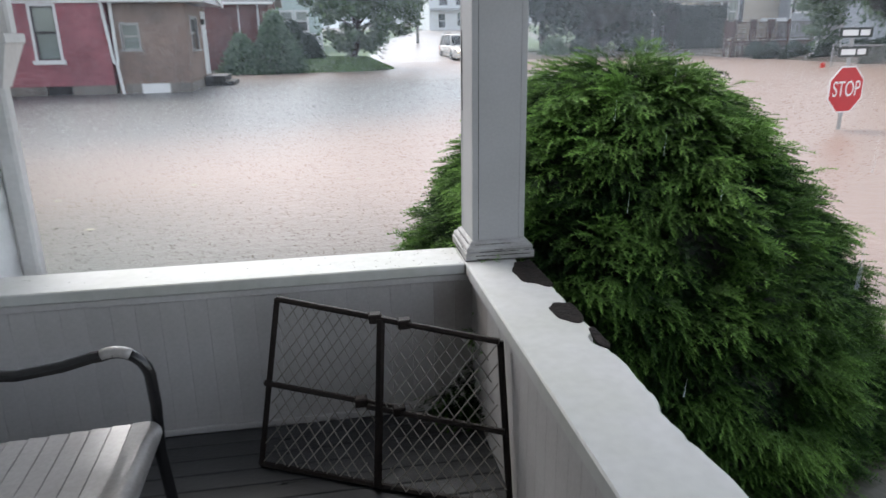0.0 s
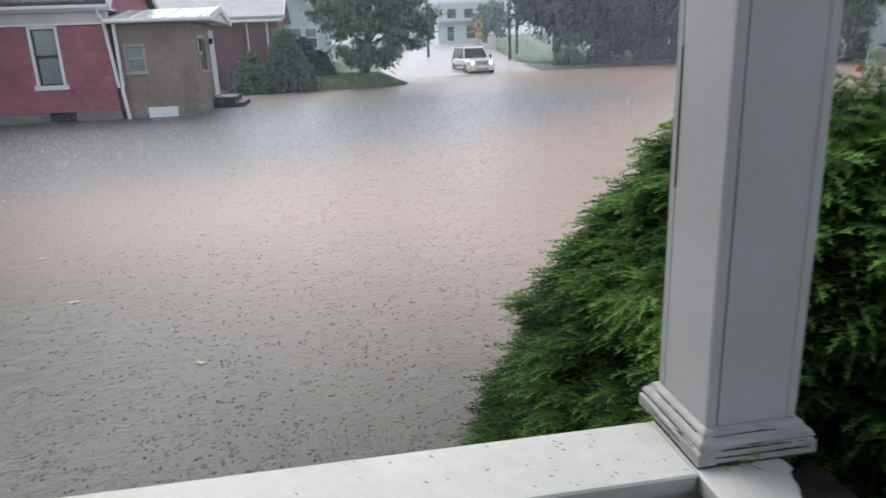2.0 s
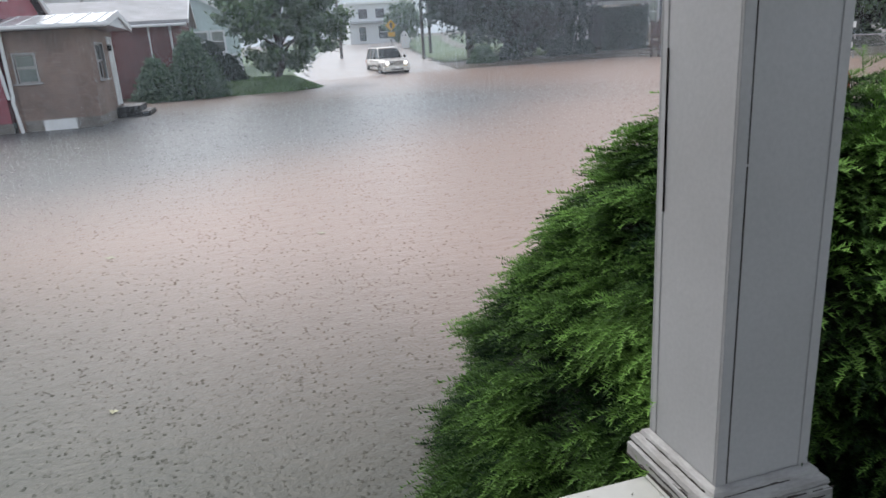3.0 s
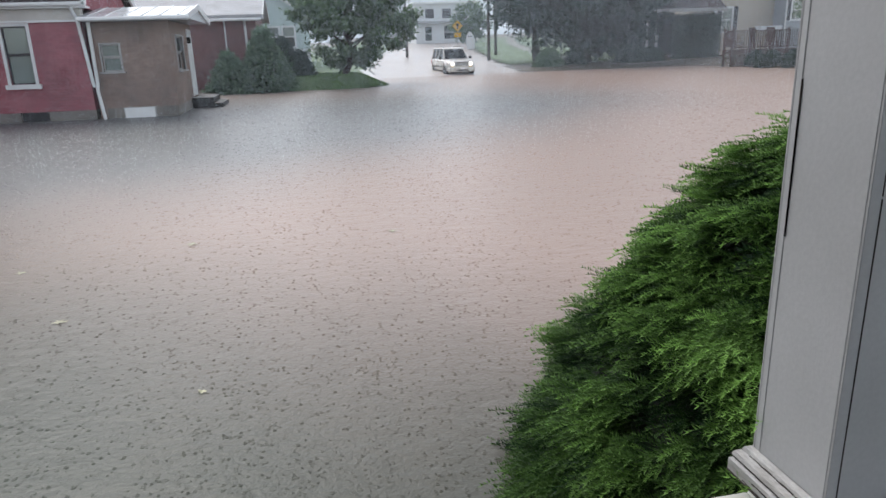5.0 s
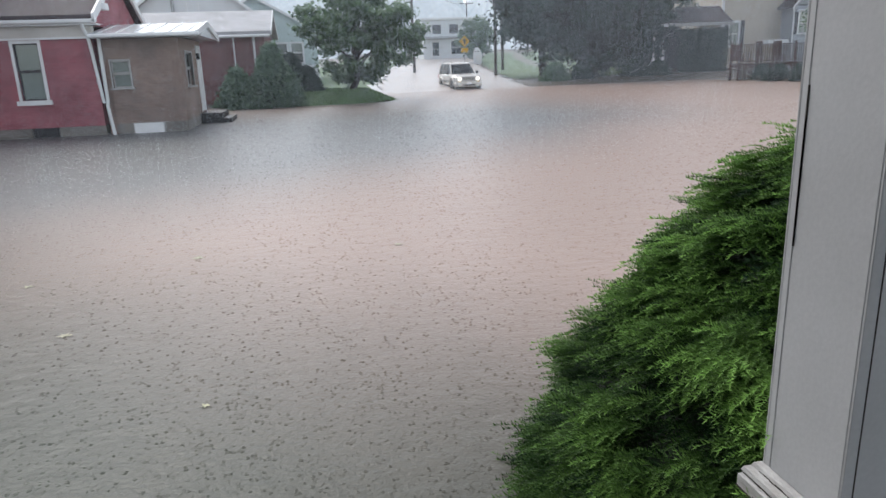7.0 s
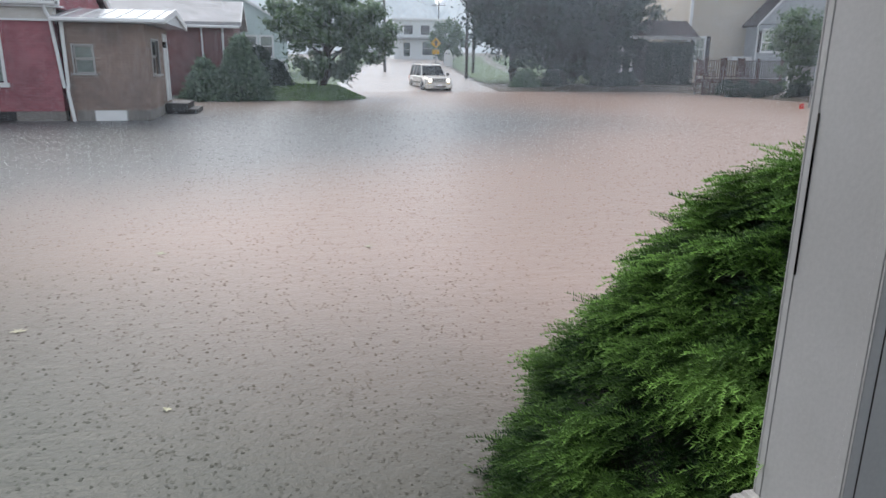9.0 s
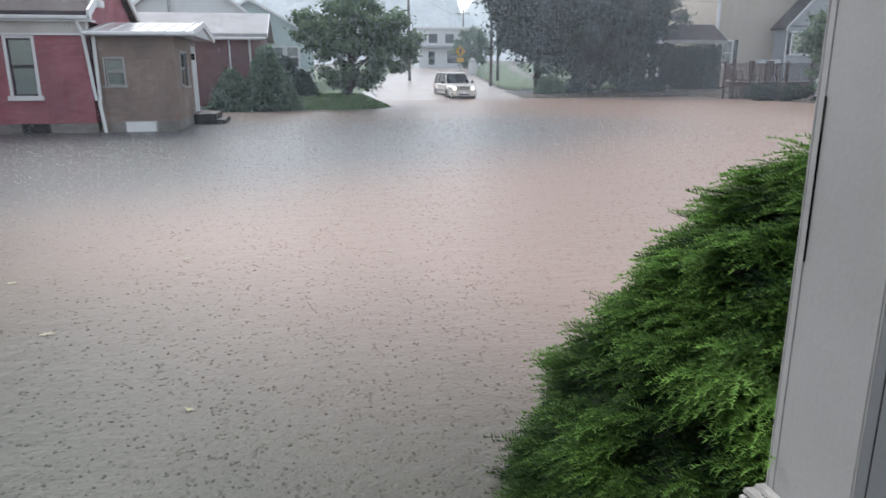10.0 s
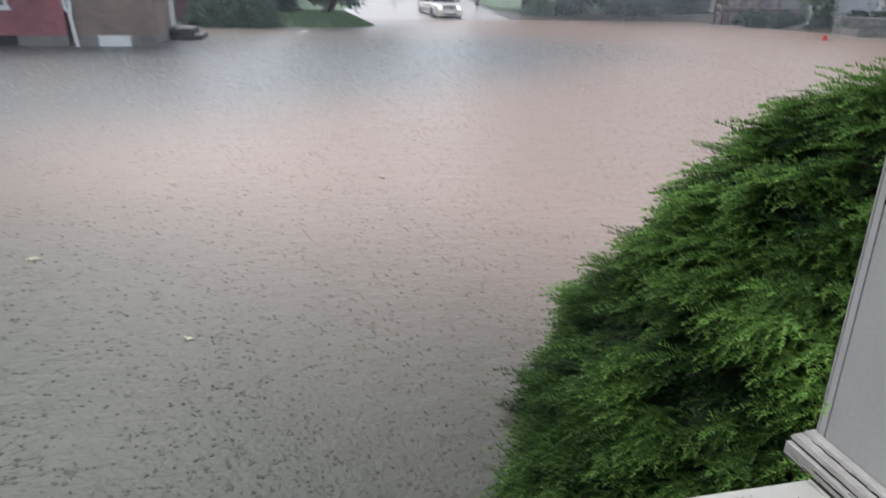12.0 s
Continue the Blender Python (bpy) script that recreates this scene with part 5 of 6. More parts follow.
def shrub(name, at, rx, ry, h, n, size, leaf, label, seed, point=1.0):
    rg = np.random.default_rng(seed)
    t = thing(name, at, label, "bush")
    x, y, z = at
    a, u = rg.random(n) * 2 * math.pi, rg.random(n)
    prof = ((1 - u) ** point if point < 1 else np.sqrt(np.clip(1 - u ** (2 / point), 0, 1))) * (0.72 + 0.3 * rg.random(n))
    lump = np.array([1 + 0.5 * noise.noise((math.cos(q) * 2.4 + seed, math.sin(q) * 2.4, w * 5)) for q, w in zip(a, u)])
    c = np.stack([x + rx * prof * lump * np.cos(a), y + ry * prof * lump * np.sin(a), z + h * u], 1)
    vs, fs, leaf_tone = leaves(rg, c, size * 0.8, 3, size)
    tagged(under(new("leaves", raw("leaves", vs, fs, leaf, leaf_tone)), t), kind="stuff")
    bm = bmesh.new()
    tube(bm, [(x, y, z - 0.3), (x, y, z + h * 0.5), (x + 0.1, y, z + h * 0.8)], [0.08, 0.05, 0.02], 6)
    part("stem", bm, BARK, t)
    # dark ball painting the shade within the shrub
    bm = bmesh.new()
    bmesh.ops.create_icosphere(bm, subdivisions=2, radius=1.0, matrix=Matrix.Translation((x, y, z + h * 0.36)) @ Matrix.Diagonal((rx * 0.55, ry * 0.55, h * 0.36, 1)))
    part("shade_core", bm, CORE, t)
    return t


tree("street_tree", (1.75, 36.4, 0.36), 5.15, 0.55, 2.85, 105, 170, 0.19, LEAF, "leafy broad green street tree on a grass mound", 3, shift=0.3)
tree("park_tree", (17.0, 52.5, 0.2), 11.0, 2.0, 4.2, 150, 110, 0.26, DARKLEAF, "large dark green shade tree across the street", 8, 0.8, 0.3)
tree("park_tree", (20.0, 50.0, 0.1), 11.5, 0.4, 5.4, 190, 110, 0.26, DARKLEAF, "large dark green shade tree with boughs near the ground", 12, 0.8, 0.34)
tree("park_tree", (24.9, 54.0, 0.2), 9.0, 0.6, 4.0, 120, 100, 0.26, DARKLEAF, "dark green shade tree behind the clipped hedge", 15, 0.8, 0.26)
tree("garden_tree", (27.2, 35.0, 0.1), 5.0, 0.5, 1.25, 90, 80, 0.16, LEAF, "young leafy green tree by the chain-link fence", 19, 1.0, 0.1)
tree("garden_tree", (29.5, 29.5, 0.1), 8.5, 0.5, 4.2, 130, 90, 0.2, LEAF, "tall leafy green tree behind the chain-link fence", 27, 1.0, 0.2)
tree("garden_tree", (36.5, 38.0, 0.1), 9.0, 0.5, 4.0, 120, 90, 0.22, LEAF, "dense green tree behind the garden fence", 29, 1.0, 0.22)
for k, (x, y, s) in enumerate(((25.8, 37.6, 0.6), (26.5, 36.2, 0.62), (27.0, 34.2, 0.65), (28.0, 33.0, 0.8), (26.6, 29.8, 0.9), (28.6, 28.9, 1.0), (30.6, 28.0, 1.0))):
    shrub("waterside_bush", (x, y, -0.2), 1.25 * s, 0.7 * s, 1.35 * s, 1700, 0.11, DARKLEAF, "dark tangled low bush at the water's edge", 90 + k, 1.3)
tree("far_tree", (19.0, 82.0, 1.4), 5.2, 0.6, 2.3, 90, 80, 0.25, LEAF, "rain-blurred green tree by the far building", 33, 1.0, 0.2)
shrub("conical_bush", (-1.95, 34.2, -0.1), 1.35, 1.1, 2.65, 4200, 0.14, SHRUBLEAF, "conical green evergreen bush at the water's edge", 41, 0.8)
shrub("conical_bush", (-3.5, 34.0, -0.1), 1.0, 0.9, 1.65, 2600, 0.14, SHRUBLEAF, "dark green evergreen bush between the houses", 43, 0.9)
shrub("dark_bush", (-0.45, 36.3, 0.15), 0.75, 0.7, 1.45, 3000, 0.08, DARKLEAF, "dark rounded bush beside the grass mound", 45, 1.4)
shrub("dark_bush", (-1.2, 36.6, 0.1), 0.8, 0.8, 2.1, 2600, 0.09, DARKLEAF, "dark bush behind the conical evergreen", 47, 1.1)
for k, (x, y, s) in enumerate(((16.2, 47.6, 1.0), (22.6, 48.6, 1.1), (24.4, 48.8, 0.9), (18.2, 47.9, 0.8))):
    shrub("low_bush", (x, y, -0.05), 1.0 * s, 0.8 * s, 1.25 * s, 1800, 0.12, DARKLEAF if k else SHRUBLEAF, "low dark bush under the shade trees", 60 + k, 1.3)
for k, (x, y) in enumerate(((27.3, 39.4), (26.2, 39.5), (28.7, 39.3), (29.8, 39.0))):
    shrub("planter_bush", (x, y, 0.0), 0.6, 0.4, 0.75, 900, 0.09, DARKLEAF, "small dark bush in front of the deck", 70 + k, 1.3)

# tall clipped hedge
hb = thing("clipped_hedge", (28.3, 49.5, 0), "tall dark green square-clipped hedge", "hedge")
# dark block painting the shade behind the hedge leaves
part("shade_core", boxed(26.55, 30.05, 49.6, 50.1, -0.3, 3.2, 0.1), CORE, hb)
rg = np.random.default_rng(81)
n = 9000
c = np.stack([rg.uniform(26.4, 30.2, n), np.where(rg.random(n) < 0.8, 49.5 + rg.normal(size=n) * 0.05, rg.uniform(49.5, 50.1, n)), rg.uniform(-0.15, 3.3, n)], 1)
vs, fs, leaf_tone = leaves(rg, c, 0.06, 2, 0.10)
tagged(under(new("leaves", raw("leaves", vs, fs, DARKLEAF, leaf_tone)), hb), kind="stuff")

# ---- street furniture ----
stop = thing("stop_sign", (8.57, 10.3, -0.9), "red octagonal stop sign on a steel post in floodwater", "street sign")
SM = pose(8.60, 10.3, 0.53, 0, 0, 10)
part("post", boxed(-0.03, 0.03, 0.012, 0.05, -1.7, 1.0, 0.004, SM), STEEL, stop)


def octagon(r, y0, y1, m):
    bm = bmesh.new()
    prism(bm, [(r * math.cos(radians(22.5 + 45 * k)) / math.cos(radians(22.5)), r * math.sin(radians(22.5 + 45 * k)) / math.cos(radians(22.5))) for k in range(8)], "y", y0, y1)
    bmesh.ops.transform(bm, matrix=m, verts=bm.verts[:])
    return bm


panel = part("panel", octagon(0.375, 0.0, 0.006, SM), WHITESIGN, stop)
part("face", octagon(0.352, -0.004, -0.0005, SM), REDSIGN, panel)
txt = bpy.data.curves.new("stop_text", "FONT")
txt.body, txt.size, txt.align_x, txt.align_y, txt.extrude = "STOP", 0.31, "CENTER", "CENTER", 0.001
tmp = bpy.data.objects.new("tmp", txt)
scene.collection.objects.link(tmp)
bpy.context.view_layer.update()
me = bpy.data.meshes.new_from_object(tmp.evaluated_get(bpy.context.evaluated_depsgraph_get()))
bpy.data.objects.remove(tmp)
me.transform(SM @ Matrix.Translation((0, -0.0065, 0)) @ pose(0, 0, 0, 90, 0, 0) @ Matrix.Diagonal((0.82, 1.15, 1, 1)))
me.materials.clear()
me.materials.append(WHITESIGN)
under(new("lettering", me), panel)
for k, (z, w) in enumerate(((0.90, 0.62), (0.60, 0.68))):
    b = part("name_blade", boxed(-w / 2, w / 2, -0.012, -0.006, z - 0.08, z + 0.08, 0.0, SM @ pose(0.03, 0, 0, 0, 0, -8 + 10 * k)), DARKSIGN, stop, "dark street name blade")
    for a, c in ((-0.42, 0.05), (0.12, 0.40)):
        part("text_bar", boxed(a * w, c * w, -0.017, -0.0125, z - 0.045, z + 0.045, 0.0, SM @ pose(0.03, 0, 0, 0, 0, -8 + 10 * k)), WHITESIGN, b)

ys = thing("warning_sign", (12.5, 59.4, 0.7), "yellow diamond warning sign with a plate below", "street sign")
part("post", tube(bmesh.new(), [(12.5, 59.43, 0.3), (12.5, 59.43, 3.5)], 0.035, 6), STEEL, ys)
part("panel", prism(bmesh.new(), [(12.5, 2.74), (12.95, 3.18), (12.5, 3.62), (12.05, 3.18)], "y", 59.37, 59.39), YELLOW, ys)
part("arrow", prism(bmesh.new(), [(12.42, 2.94), (12.58, 2.94), (12.58, 3.22), (12.68, 3.22), (12.5, 3.42), (12.32, 3.22), (12.42, 3.22)], "y", 59.358, 59.366), DARKSIGN, ys)
part("plate", boxed(12.2, 12.8, 59.37, 59.39, 2.29, 2.66), YELLOW, ys)

board = thing("white_board", (17.3, 75, 1.2), "white round-topped painted board standing on the lawn", "yard board")
out = [(16.95, 1.25), (17.75, 1.25), (17.85, 2.0), (17.70, 2.6), (17.45, 2.95), (17.15, 2.95), (16.93, 2.6), (16.85, 2.0)]
part("panel", prism(bmesh.new(), out, "y", 75, 75.06), WHITESIGN, board)
for x in (17.12, 17.42):
    part("dark_spot", tube(bmesh.new(), [(x, 74.985, 2.55), (x, 74.998, 2.55)], 0.08, 10), DARKSIGN, board)
part("stake", boxed(17.25, 17.4, 75.07, 75.12, 0.6, 2.5), POLE, board)


def utility_pole(at, h, arm, label):
    p = thing("utility_pole", at, label, "utility pole", "poles along the road")
    x, y, z = at
    part("shaft", tube(bmesh.new(), [(x, y, z - 0.5), (x, y, z + h)], [0.14, 0.09], 10), POLE, p)
    if arm:
        part("crossarm", boxed(x - 1.1, x + 1.1, y - 0.05, y + 0.05, z + h - 0.8, z + h - 0.68), POLE, p)
        for k in (-1.0, -0.4, 0.4, 1.0):
            part("insulator", tube(bmesh.new(), [(x + k, y, z + h - 0.68), (x + k, y, z + h - 0.5)], 0.04, 6), CONC, p)


utility_pole((16.6, 62.5, 0.6), 10.5, True, "tall weathered wooden utility pole behind the trees")
utility_pole((8.9, 64.0, 0.7), 9.0, True, "weathered wooden utility pole by the road")
utility_pole((14.1, 55.5, 0.0), 6.5, False, "dark wooden pole before the shade tree")
utility_pole((26.0, 118.0, 2.5), 9.0, True, "far wooden utility pole in the rain")
for k, (a, b, sag) in enumerate((((16.6, 62.5, 9.9), (31.2, 51.9, 6.6), 0.5), ((16.6, 62.5, 10.0), (8.9, 64.0, 9.0), 0.4), ((8.9, 64.0, 8.6), (-30, 60, 8.5), 0.9), ((16.6, 62.5, 9.7), (60, 34, 9.0), 0.9), ((16.6, 62.5, 9.2), (60, 32, 7.6), 0.9), ((16.6, 62.5, 10.1), (26.0, 118, 10.8), 0.8), ((8.9, 64.0, 8.9), (26.0, 118, 10.6), 0.8))):
    a, b = Vector(a), Vector(b)
    pts = [a.lerp(b, i / 16) - Vector((0, 0, sag * 4 * (i / 16) * (1 - i / 16))) for i in range(17)]
    whole("overhead_wire", tube(bmesh.new(), pts, 0.014, 4), BLACK, "thin black overhead wire between the poles", "wire", "overhead wires")

fence = thing("chain_link_fence", (24, 27, 0), "galvanised chain-link fence at the flood's edge", "fence")
FP = [Vector((22.3, 27.9, 0)), Vector((24.6, 25.3, 0)), Vector((26.9, 22.7, 0)), Vector((29.2, 20.1, 0))]
for p in FP:
    part("post", tube(bmesh.new(), [(p.x, p.y, -0.8), (p.x, p.y, 0.85)], 0.03, 8), STEEL, fence)
for a, b in zip(FP, FP[1:]):
    part("top_rail", tube(bmesh.new(), [(a.x, a.y, 0.80), (b.x, b.y, 0.80)], 0.022, 8), STEEL, fence)
    bm = bmesh.new()
    d = b - a
    n = 26
    for k in range(-12, n):
        for s in (0, 1):
            u0, u1 = k / n, (k + 12) / n
            z0, z1 = (-0.4, 0.78) if s == 0 else (0.78, -0.4)
            c0, c1 = max(0.0, u0), min(1.0, u1)
            if c1 > c0:
                f0, f1 = (c0 - u0) / (u1 - u0), (c1 - u0) / (u1 - u0)
                tube(bm, [a + d * c0 + Vector((0, 0, z0 + (z1 - z0) * f0)), a + d * c1 + Vector((0, 0, z0 + (z1 - z0) * f1))], 0.006, 3, False)
    part("wire_mesh", bm, STEEL, fence)
bx = thing("storage_shed", (27.75, 35.2, 0.0), "small white garden storage shed behind dark bushes", "shed")
part("body", boxed(27.2, 28.3, 34.8, 35.6, -0.2, 2.05, 0.02), TRIM, bx)
part("roof", boxed(27.14, 28.36, 34.72, 35.68, 2.053, 2.15, 0.03), MUTED, bx)
for k in range(4):
    part("door_board", boxed(27.24 + 0.26 * k, 27.48 + 0.26 * k, 34.775, 34.797, 0.0, 1.95, 0.005), TRIM, bx)
rm = thing("red_marker", (21.6, 27.5, WATER), "small red plastic marker at the water's edge", "marker")
part("cap", tube(bmesh.new(), [(21.6, 27.5, -0.3), (21.6, 27.5, 0.04), (21.6, 27.5, 0.10)], [0.10, 0.10, 0.04], 10), RED, rm)


# ---- the car ----
def car(at, turn):
    c = thing("car", at, "silver boxy off-road car with headlamps lit in floodwater", "car")
    M = Matrix.Translation(at) @ pose(0, 0, 0, 0, 0, turn) @ Matrix.Scale(0.98, 4)

    def put(name, bm, material, label="", parent=None, smooth=False):
        bmesh.ops.transform(bm, matrix=M, verts=bm.verts[:])
        return part(name, bm, material, parent or c, label, smooth)

    def loft(rings):
        bm = bmesh.new()
        vs = [[bm.verts.new(p) for p in r] for r in rings]
        for a, b in zip(vs, vs[1:]):
            for k in range(len(a)):
                bm.faces.new((a[k], a[(k + 1) % len(a)], b[(k + 1) % len(b)], b[k]))
        bm.faces.new(vs[0][::-1])
        bm.faces.new(vs[-1])
        return bm

    def ring(x, w, z0, z1, r=0.09):
        return [(x, -w, z0 + r), (x, -w, z1 - r), (x, -w + r, z1), (x, w - r, z1), (x, w, z1 - r), (x, w, z0 + r), (x, w - r, z0), (x, -w + r, z0)]
    # nose towards +x
    put("body", loft([ring(-2.18, 0.84, 0.50, 1.02), ring(-2.10, 0.89, 0.42, 1.08), ring(-1.2, 0.91, 0.38, 1.10), ring(0.75, 0.91, 0.38, 1.08), ring(0.85, 0.90, 0.38, 1.06), ring(1.85, 0.86, 0.42, 0.99), ring(2.06, 0.80, 0.50, 0.93)]), CARPAINT)
    put("cabin_roof", loft([ring(-2.02, 0.66, 1.70, 1.76, 0.02), ring(-1.6, 0.70, 1.72, 1.80, 0.03), ring(0.1, 0.70, 1.70, 1.80, 0.03), ring(0.28, 0.66, 1.68, 1.75, 0.02)]), CARPAINT)

    def pillar(p, q, w):
        put("pillar", tube(bmesh.new(), [p, q], w, 6), CARPAINT)
    for s in (-1, 1):
        pillar((0.90, s * 0.80, 1.06), (0.24, s * 0.66, 1.72), 0.04)
        pillar((-0.35, s * 0.84, 1.08), (-0.40, s * 0.68, 1.74), 0.045)
        pillar((-1.20, s * 0.84, 1.08), (-1.22, s * 0.68, 1.74), 0.05)
        pillar((-2.08, s * 0.82, 1.05), (-1.98, s * 0.66, 1.73), 0.07)
        for x0, x1, t0, t1 in ((0.85, -0.33, 0.24, -0.38), (-0.38, -1.18, -0.42, -1.20), (-1.24, -2.04, -1.24, -1.94)):
            bm = bmesh.new()
            q = [(x0 - 0.03, s * 0.825, 1.09), (x1 + 0.03, s * 0.825, 1.09), (t1 + 0.03, s * 0.675, 1.71), (t0 - 0.03, s * 0.675, 1.71)]
            vs = [bm.verts.new(p) for p in q] + [bm.verts.new((p[0], p[1] - s * 0.012, p[2])) for p in q]
            for f in ((0, 1, 2, 3), (7, 6, 5, 4), (0, 4, 5, 1), (1, 5, 6, 2), (2, 6, 7, 3), (3, 7, 4, 0)):
                bm.faces.new([vs[i] for i in f])
            put("side_window", bm, CARGLASS)
        for x in (1.35, -1.32):
            put("wheel_arch", tube(bmesh.new(), arc((x, s * 0.90, 0.40), 0.47, 0, 180, 12), 0.06, 6), CARPAINT)
            w = put("wheel", tube(bmesh.new(), [(x, s * 0.70, 0.36), (x, s * 0.93, 0.36)], 0.36, 20), RUBBER, "black tyre")
            put("rim", tube(bmesh.new(), [(x, s * 0.93, 0.36), (x, s * 0.945, 0.36)], 0.235, 14), CHROME, "silver alloy rim", w)
            for k in range(5):
                a = 2 * math.pi * k / 5
                put("spoke", tube(bmesh.new(), [(x, s * 0.95, 0.36), (x + 0.21 * math.cos(a), s * 0.95, 0.36 + 0.21 * math.sin(a))], 0.03, 4), CARDARK, "", w)
        put("side_moulding", boxed(-1.0 if s else 0, 0.9, *sorted((s * 0.905, s * 0.935)), 0.60, 0.70, 0.01), CARDARK)
        put("mirror", boxed(0.62, 0.74, *sorted((s * 0.92, s * 1.10)), 1.08, 1.26, 0.03), CARDARK, "black wing mirror")
        put("roof_rail", tube(bmesh.new(), [(-1.85, s * 0.62, 1.79), (-1.75, s * 0.62, 1.86), (0.0, s * 0.62, 1.86), (0.12, s * 0.62, 1.79)], 0.022, 6), CARDARK)
        put("door_handle", boxed(-0.28, -0.10, *sorted((s * 0.905, s * 0.93)), 0.94, 0.98), CARDARK)
        hl = put("headlamp", tube(bmesh.new(), [(1.98, s * 0.60, 0.80), (2.10, s * 0.60, 0.80)], [0.15, 0.135], 16), CHROME, "round chrome headlamp")
        put("lens", tube(bmesh.new(), [(2.101, s * 0.60, 0.80), (2.112, s * 0.60, 0.80)], [0.125, 0.11], 16), lamp_glow, "lit headlamp lens", hl)
        put("fog_lamp", tube(bmesh.new(), [(2.18, s * 0.62, 0.50), (2.222, s * 0.62, 0.50)], 0.06, 10), CHROME)
        put("tail_lamp", boxed(-2.2, -2.1, *sorted((s * 0.70, s * 0.90)), 0.80, 1.05, 0.02), RED)
        put("indicator", boxed(2.02, 2.07, *sorted((s * 0.50, s * 0.72)), 0.585, 0.635), YELLOW)
    for x0, x1, z0, z1, name in ((0.93, 0.30, 1.06, 1.69, "windscreen"), (-2.10, -1.98, 1.08, 1.70, "rear_window")):
        bm = bmesh.new()
        q = [(x0, -0.74, z0), (x0, 0.74, z0), (x1, 0.62, z1), (x1, -0.62, z1)]
        vs = [bm.verts.new(p) for p in q] + [bm.verts.new((p[0] - 0.012, p[1], p[2])) for p in q]
        for f in ((0, 1, 2, 3), (7, 6, 5, 4), (0, 4, 5, 1), (1, 5, 6, 2), (2, 6, 7, 3), (3, 7, 4, 0)):
            bm.faces.new([vs[i] for i in f])
        put(name, bm, CARGLASS)
    for y in (-0.38, 0.38):
        put("seat", boxed(-0.55, -0.40, y - 0.25, y + 0.25, 0.9, 1.5, 0.05), SEATM)
    put("dashboard", boxed(0.35, 0.75, -0.75, 0.75, 1.0, 1.12, 0.03), SEATM)
    grille = put("grille", boxed(1.99, 2.085, -0.44, 0.44, 0.66, 0.95, 0.02), CARPAINT)
    for k in range(7):
        y = -0.36 + 0.12 * k
        put("grille_slot", boxed(2.086, 2.092, y - 0.035, y + 0.035, 0.69, 0.92), CARDARK, "", grille)
    put("front_bumper", loft([ring(1.95, 0.90, 0.30, 0.60, 0.05), ring(2.14, 0.86, 0.30, 0.60, 0.06), ring(2.22, 0.74, 0.34, 0.57, 0.06)]), CARPAINT)
    put("bumper_grille", boxed(2.215, 2.235, -0.4, 0.4, 0.37, 0.46), CARDARK)
    put("rear_bumper", boxed(-2.30, -2.12, -0.86, 0.86, 0.38, 0.62, 0.05), CARPAINT)
    put("bonnet", loft([ring(0.92, 0.72, 1.05, 1.10, 0.02), ring(1.9, 0.62, 0.97, 1.015, 0.02), ring(2.02, 0.55, 0.92, 0.95, 0.01)]), CARPAINT)
    put("number_plate", boxed(2.236, 2.242, -0.15, 0.15, 0.48, 0.56), WHITESIGN)
    return c


car((9.25, 46.5, WATER - 0.12), -86)

# floating leaves
rng = random.Random(9)
for x, y, s in ((-1.55, 3.72, 0.045), (-1.42, 3.55, 0.04), (-0.66, 3.75, 0.03), (-2.1, 6.4, 0.05), (-1.0, 5.1, 0.03), (-1.5, 8.2, 0.06), (-2.8, 7.7, 0.05), (0.4, 8.1, 0.05)):
    bm = bmesh.new()
    mid = bm.verts.new((x, y, WATER + 0.006))
    ring = []
    for k in range(16):
        a = 2 * math.pi * k / 16 + rng.random()
        r = s * (1.0 if k % 3 == 0 else 0.55) * rng.uniform(0.8, 1.15)
        a = 2 * math.pi * k / 16
        ring.append(bm.verts.new((x + r * math.cos(a), y + r * math.sin(a), WATER + 0.004 + 0.006 * rng.random())))
    for k in range(16):
        bm.faces.new((mid, ring[k], ring[(k + 1) % 16]))
    whole("floating_leaf", bm, FALLEN, "pale yellowed leaf floating on the flood", "leaf", "floating leaves")

# ---- wooded hill far off ----
bm = bmesh.new()
rows = []
for j in range(14):
    row = []
    for i in range(120):
        x = -420 + 7.6 * i
        base = 72 + 10 * noise.noise((x * 0.006, 0, 0)) + (5 * noise.noise((x * 0.05, 2, 0)) + 3 * noise.noise((x * 0.15, 5, 0)))
        gap = 1 - 0.55 * math.exp(-((x - 107) / 8) ** 2)
        h = base * gap * j / 13
        row.append(bm.verts.new((x, 420 + 4 * j + 3 * noise.noise((x * 0.1, j * 0.7, 0)), h - 1)))
    rows.append(row)
for a, b in zip(rows, rows[1:]):
    for k in range(119):
        bm.faces.new((a[k], a[k + 1], b[k + 1], b[k]))
whole("backdrop", bm, HILL, "wooded hill with rain haze painted into its pale colour", "hill", "", "structure")


bmm = {}


def piece(name, size, at, material, parent, bevel=0.003):
    key = (name, size, material.name)
    if key not in bmm:
        bmm[key] = mesh_of(boxed(0, size[0], 0, size[1], 0, size[2], bevel), name, material)
    ob = new(name, bmm[key])
    ob.matrix_basis = Matrix.Translation(at)
    ob.parent = parent
    return ob


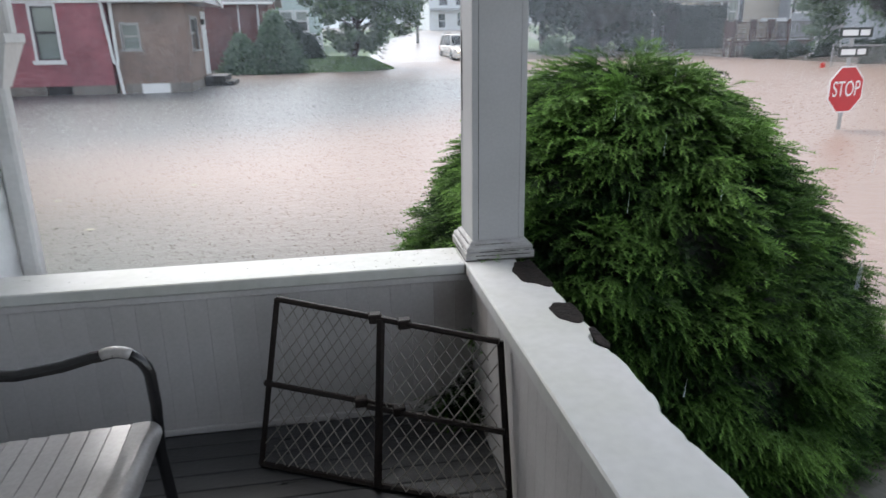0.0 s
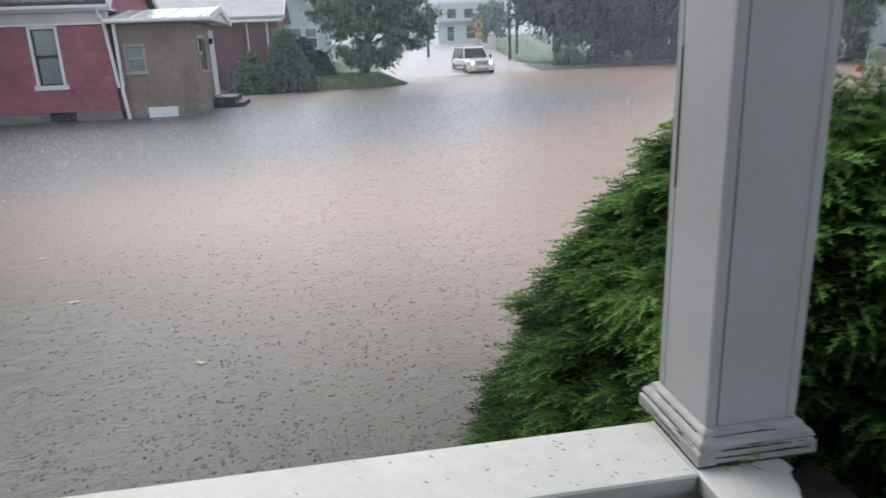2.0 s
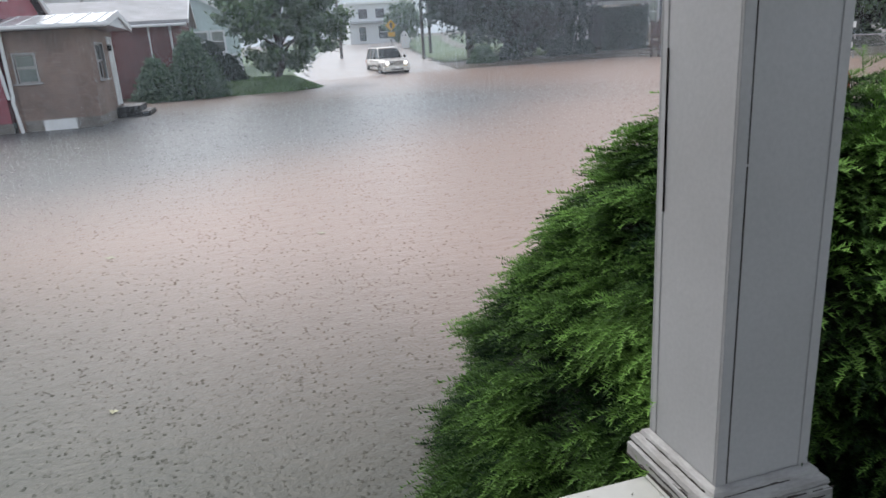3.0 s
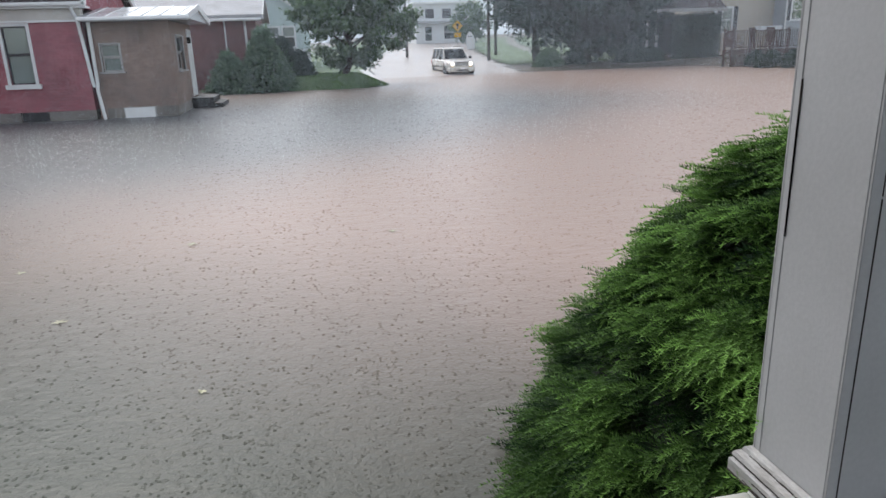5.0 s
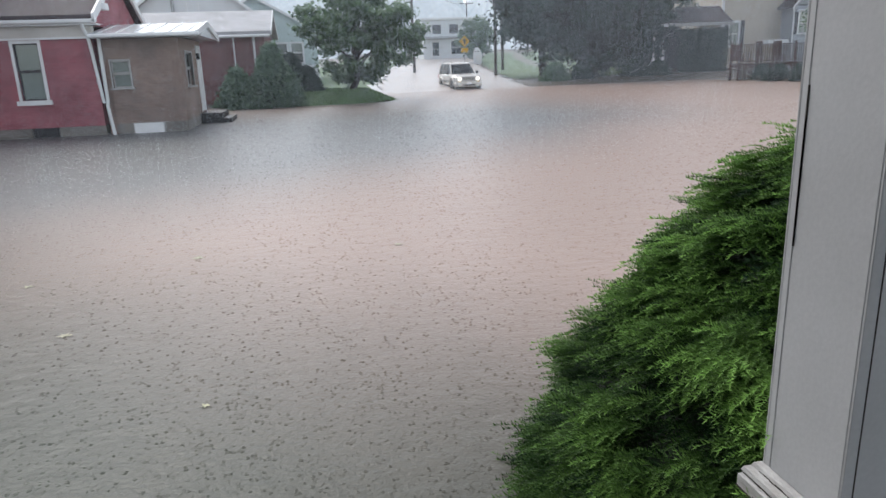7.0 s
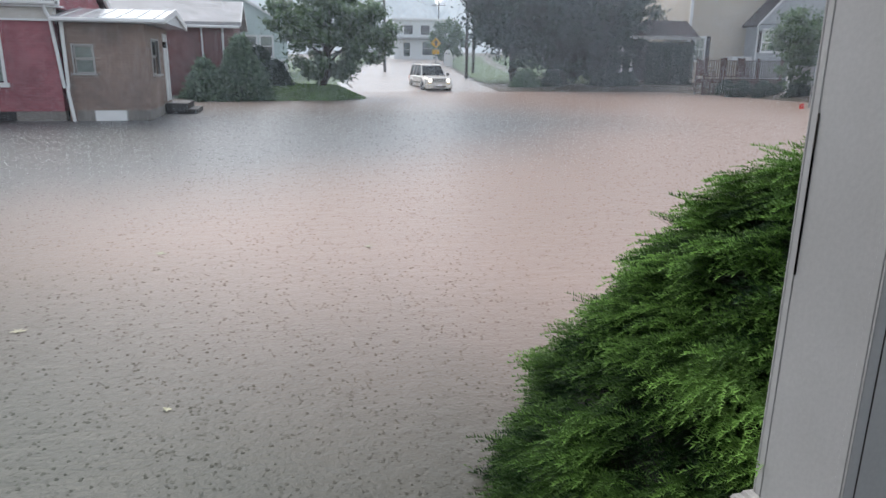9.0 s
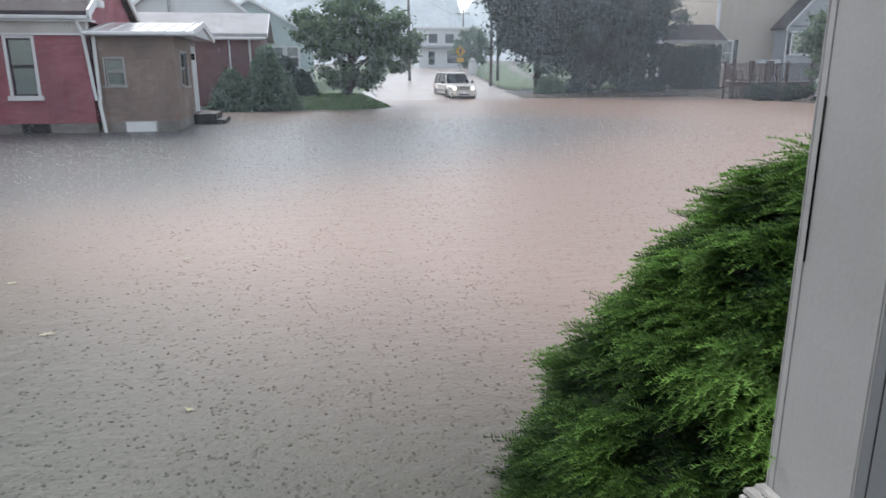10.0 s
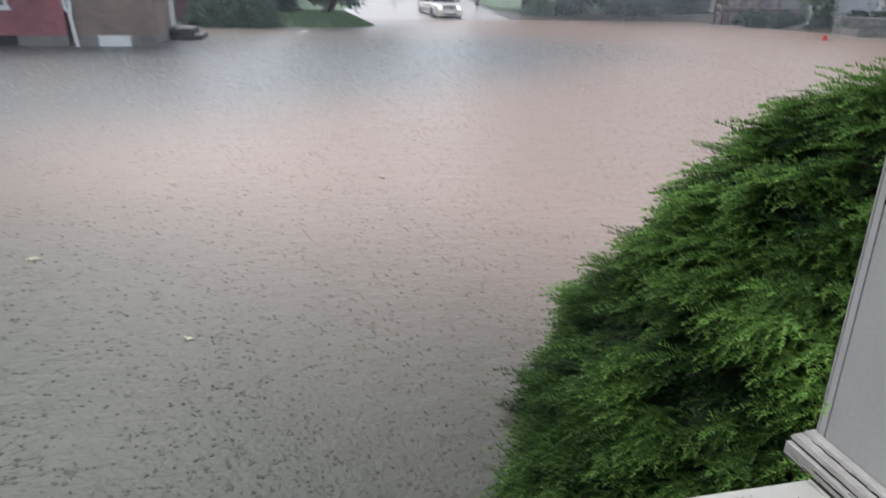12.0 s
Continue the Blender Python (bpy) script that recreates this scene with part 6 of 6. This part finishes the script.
# ---- falling rain ----
def rain(n, x0, x1, y0, y1, top, wide, long, seed, slant=0.05):
    """Thin falling streaks, each one sliver."""
    rg = np.random.default_rng(seed)
    px, py, pz = rg.uniform(x0, x1, n), rg.uniform(y0, y1, n), rg.uniform(WATER + 0.02, top, n)
    ln, wd = rg.uniform(0.6, 1.3, n) * long, rg.uniform(0.7, 1.3, n) * wide
    ok = (np.abs(px - 9.25) > 1.5) | (np.abs(py - 46.4) > 2.8)
    px, py, pz, ln, wd = (q[ok] for q in (px, py, pz, ln, wd))
    n = len(px)
    vs = np.concatenate([np.stack([px + a * wd * 0.5 + b * ln * slant, py - 0.25 * a * wd, pz + b * ln], 1) for a, b in ((-1, 0), (1, 0), (0, 1))])
    fs = np.stack([np.arange(n) + k * n for k in range(3)], 1)
    return raw("rain", vs, fs, RAIN)


tagged(new("rain", rain(60, 1.02, 1.6, 0.0, 3.2, 2.4, 0.0012, 0.09, 77)), "thin drops of rain falling past the eaves", "rain", "", "stuff")
# hair-thin pale slivers added as haze, to lighten what lies behind them
tagged(new("rain", rain(120000, -13, 14, 11, 22.5, 5.5, 0.00018, 0.9, 78)), "fine veil of heavy rain slivers added as haze over the flooded yard", "rain", "", "stuff")
tagged(new("rain", rain(200000, -5, 31, 25, 43, 8.5, 0.0002, 1.1, 79)), "fine veil of heavy rain slivers added as haze before the trees", "rain", "", "stuff")
tagged(new("rain", rain(230000, -4, 30, 49.5, 74, 10, 0.00028, 1.2, 80)), "fine veil of heavy rain slivers added as haze over the far street", "rain", "", "stuff")

# ---- boards of the porch ----
W = 0.088
for k in range(22):
    piece("board", (W - 0.0006, 0.016, CAP - 0.05 - FLOOR), (-1.33 + W * k, IN_Y + 0.029, FLOOR + 0.001), WALL_STAINED if -1.33 + W * k > IN_X - 0.18 else WALL_IN, wall_north, 0.0008)
for k in range(63):
    piece("board", (0.016, W - 0.0006, CAP - 0.05 - FLOOR), (IN_X + 0.029, IN_Y + 0.02 - W * (k + 1), FLOOR + 0.001), WALL_STAINED if k < 3 else WALL_IN, wall_east, 0.0008)
for k in range(60):
    piece("plank", (1.93, 0.092, 0.028), (-1.33, IN_Y + 0.026 - 0.096 * (k + 1), FLOOR - 0.028), DECK, floor, 0.003)
z = -0.3
while z < 2.6:
    bm = bmesh.new()
    prism(bm, [(-1.335, z), (-1.306, z), (-1.325, z + 0.115), (-1.335, z + 0.115)], "y", -3.0, 3.20)
    under(new("siding_board", mesh_of(bm, "siding_board", SIDING)), wall_west)
    z += 0.115
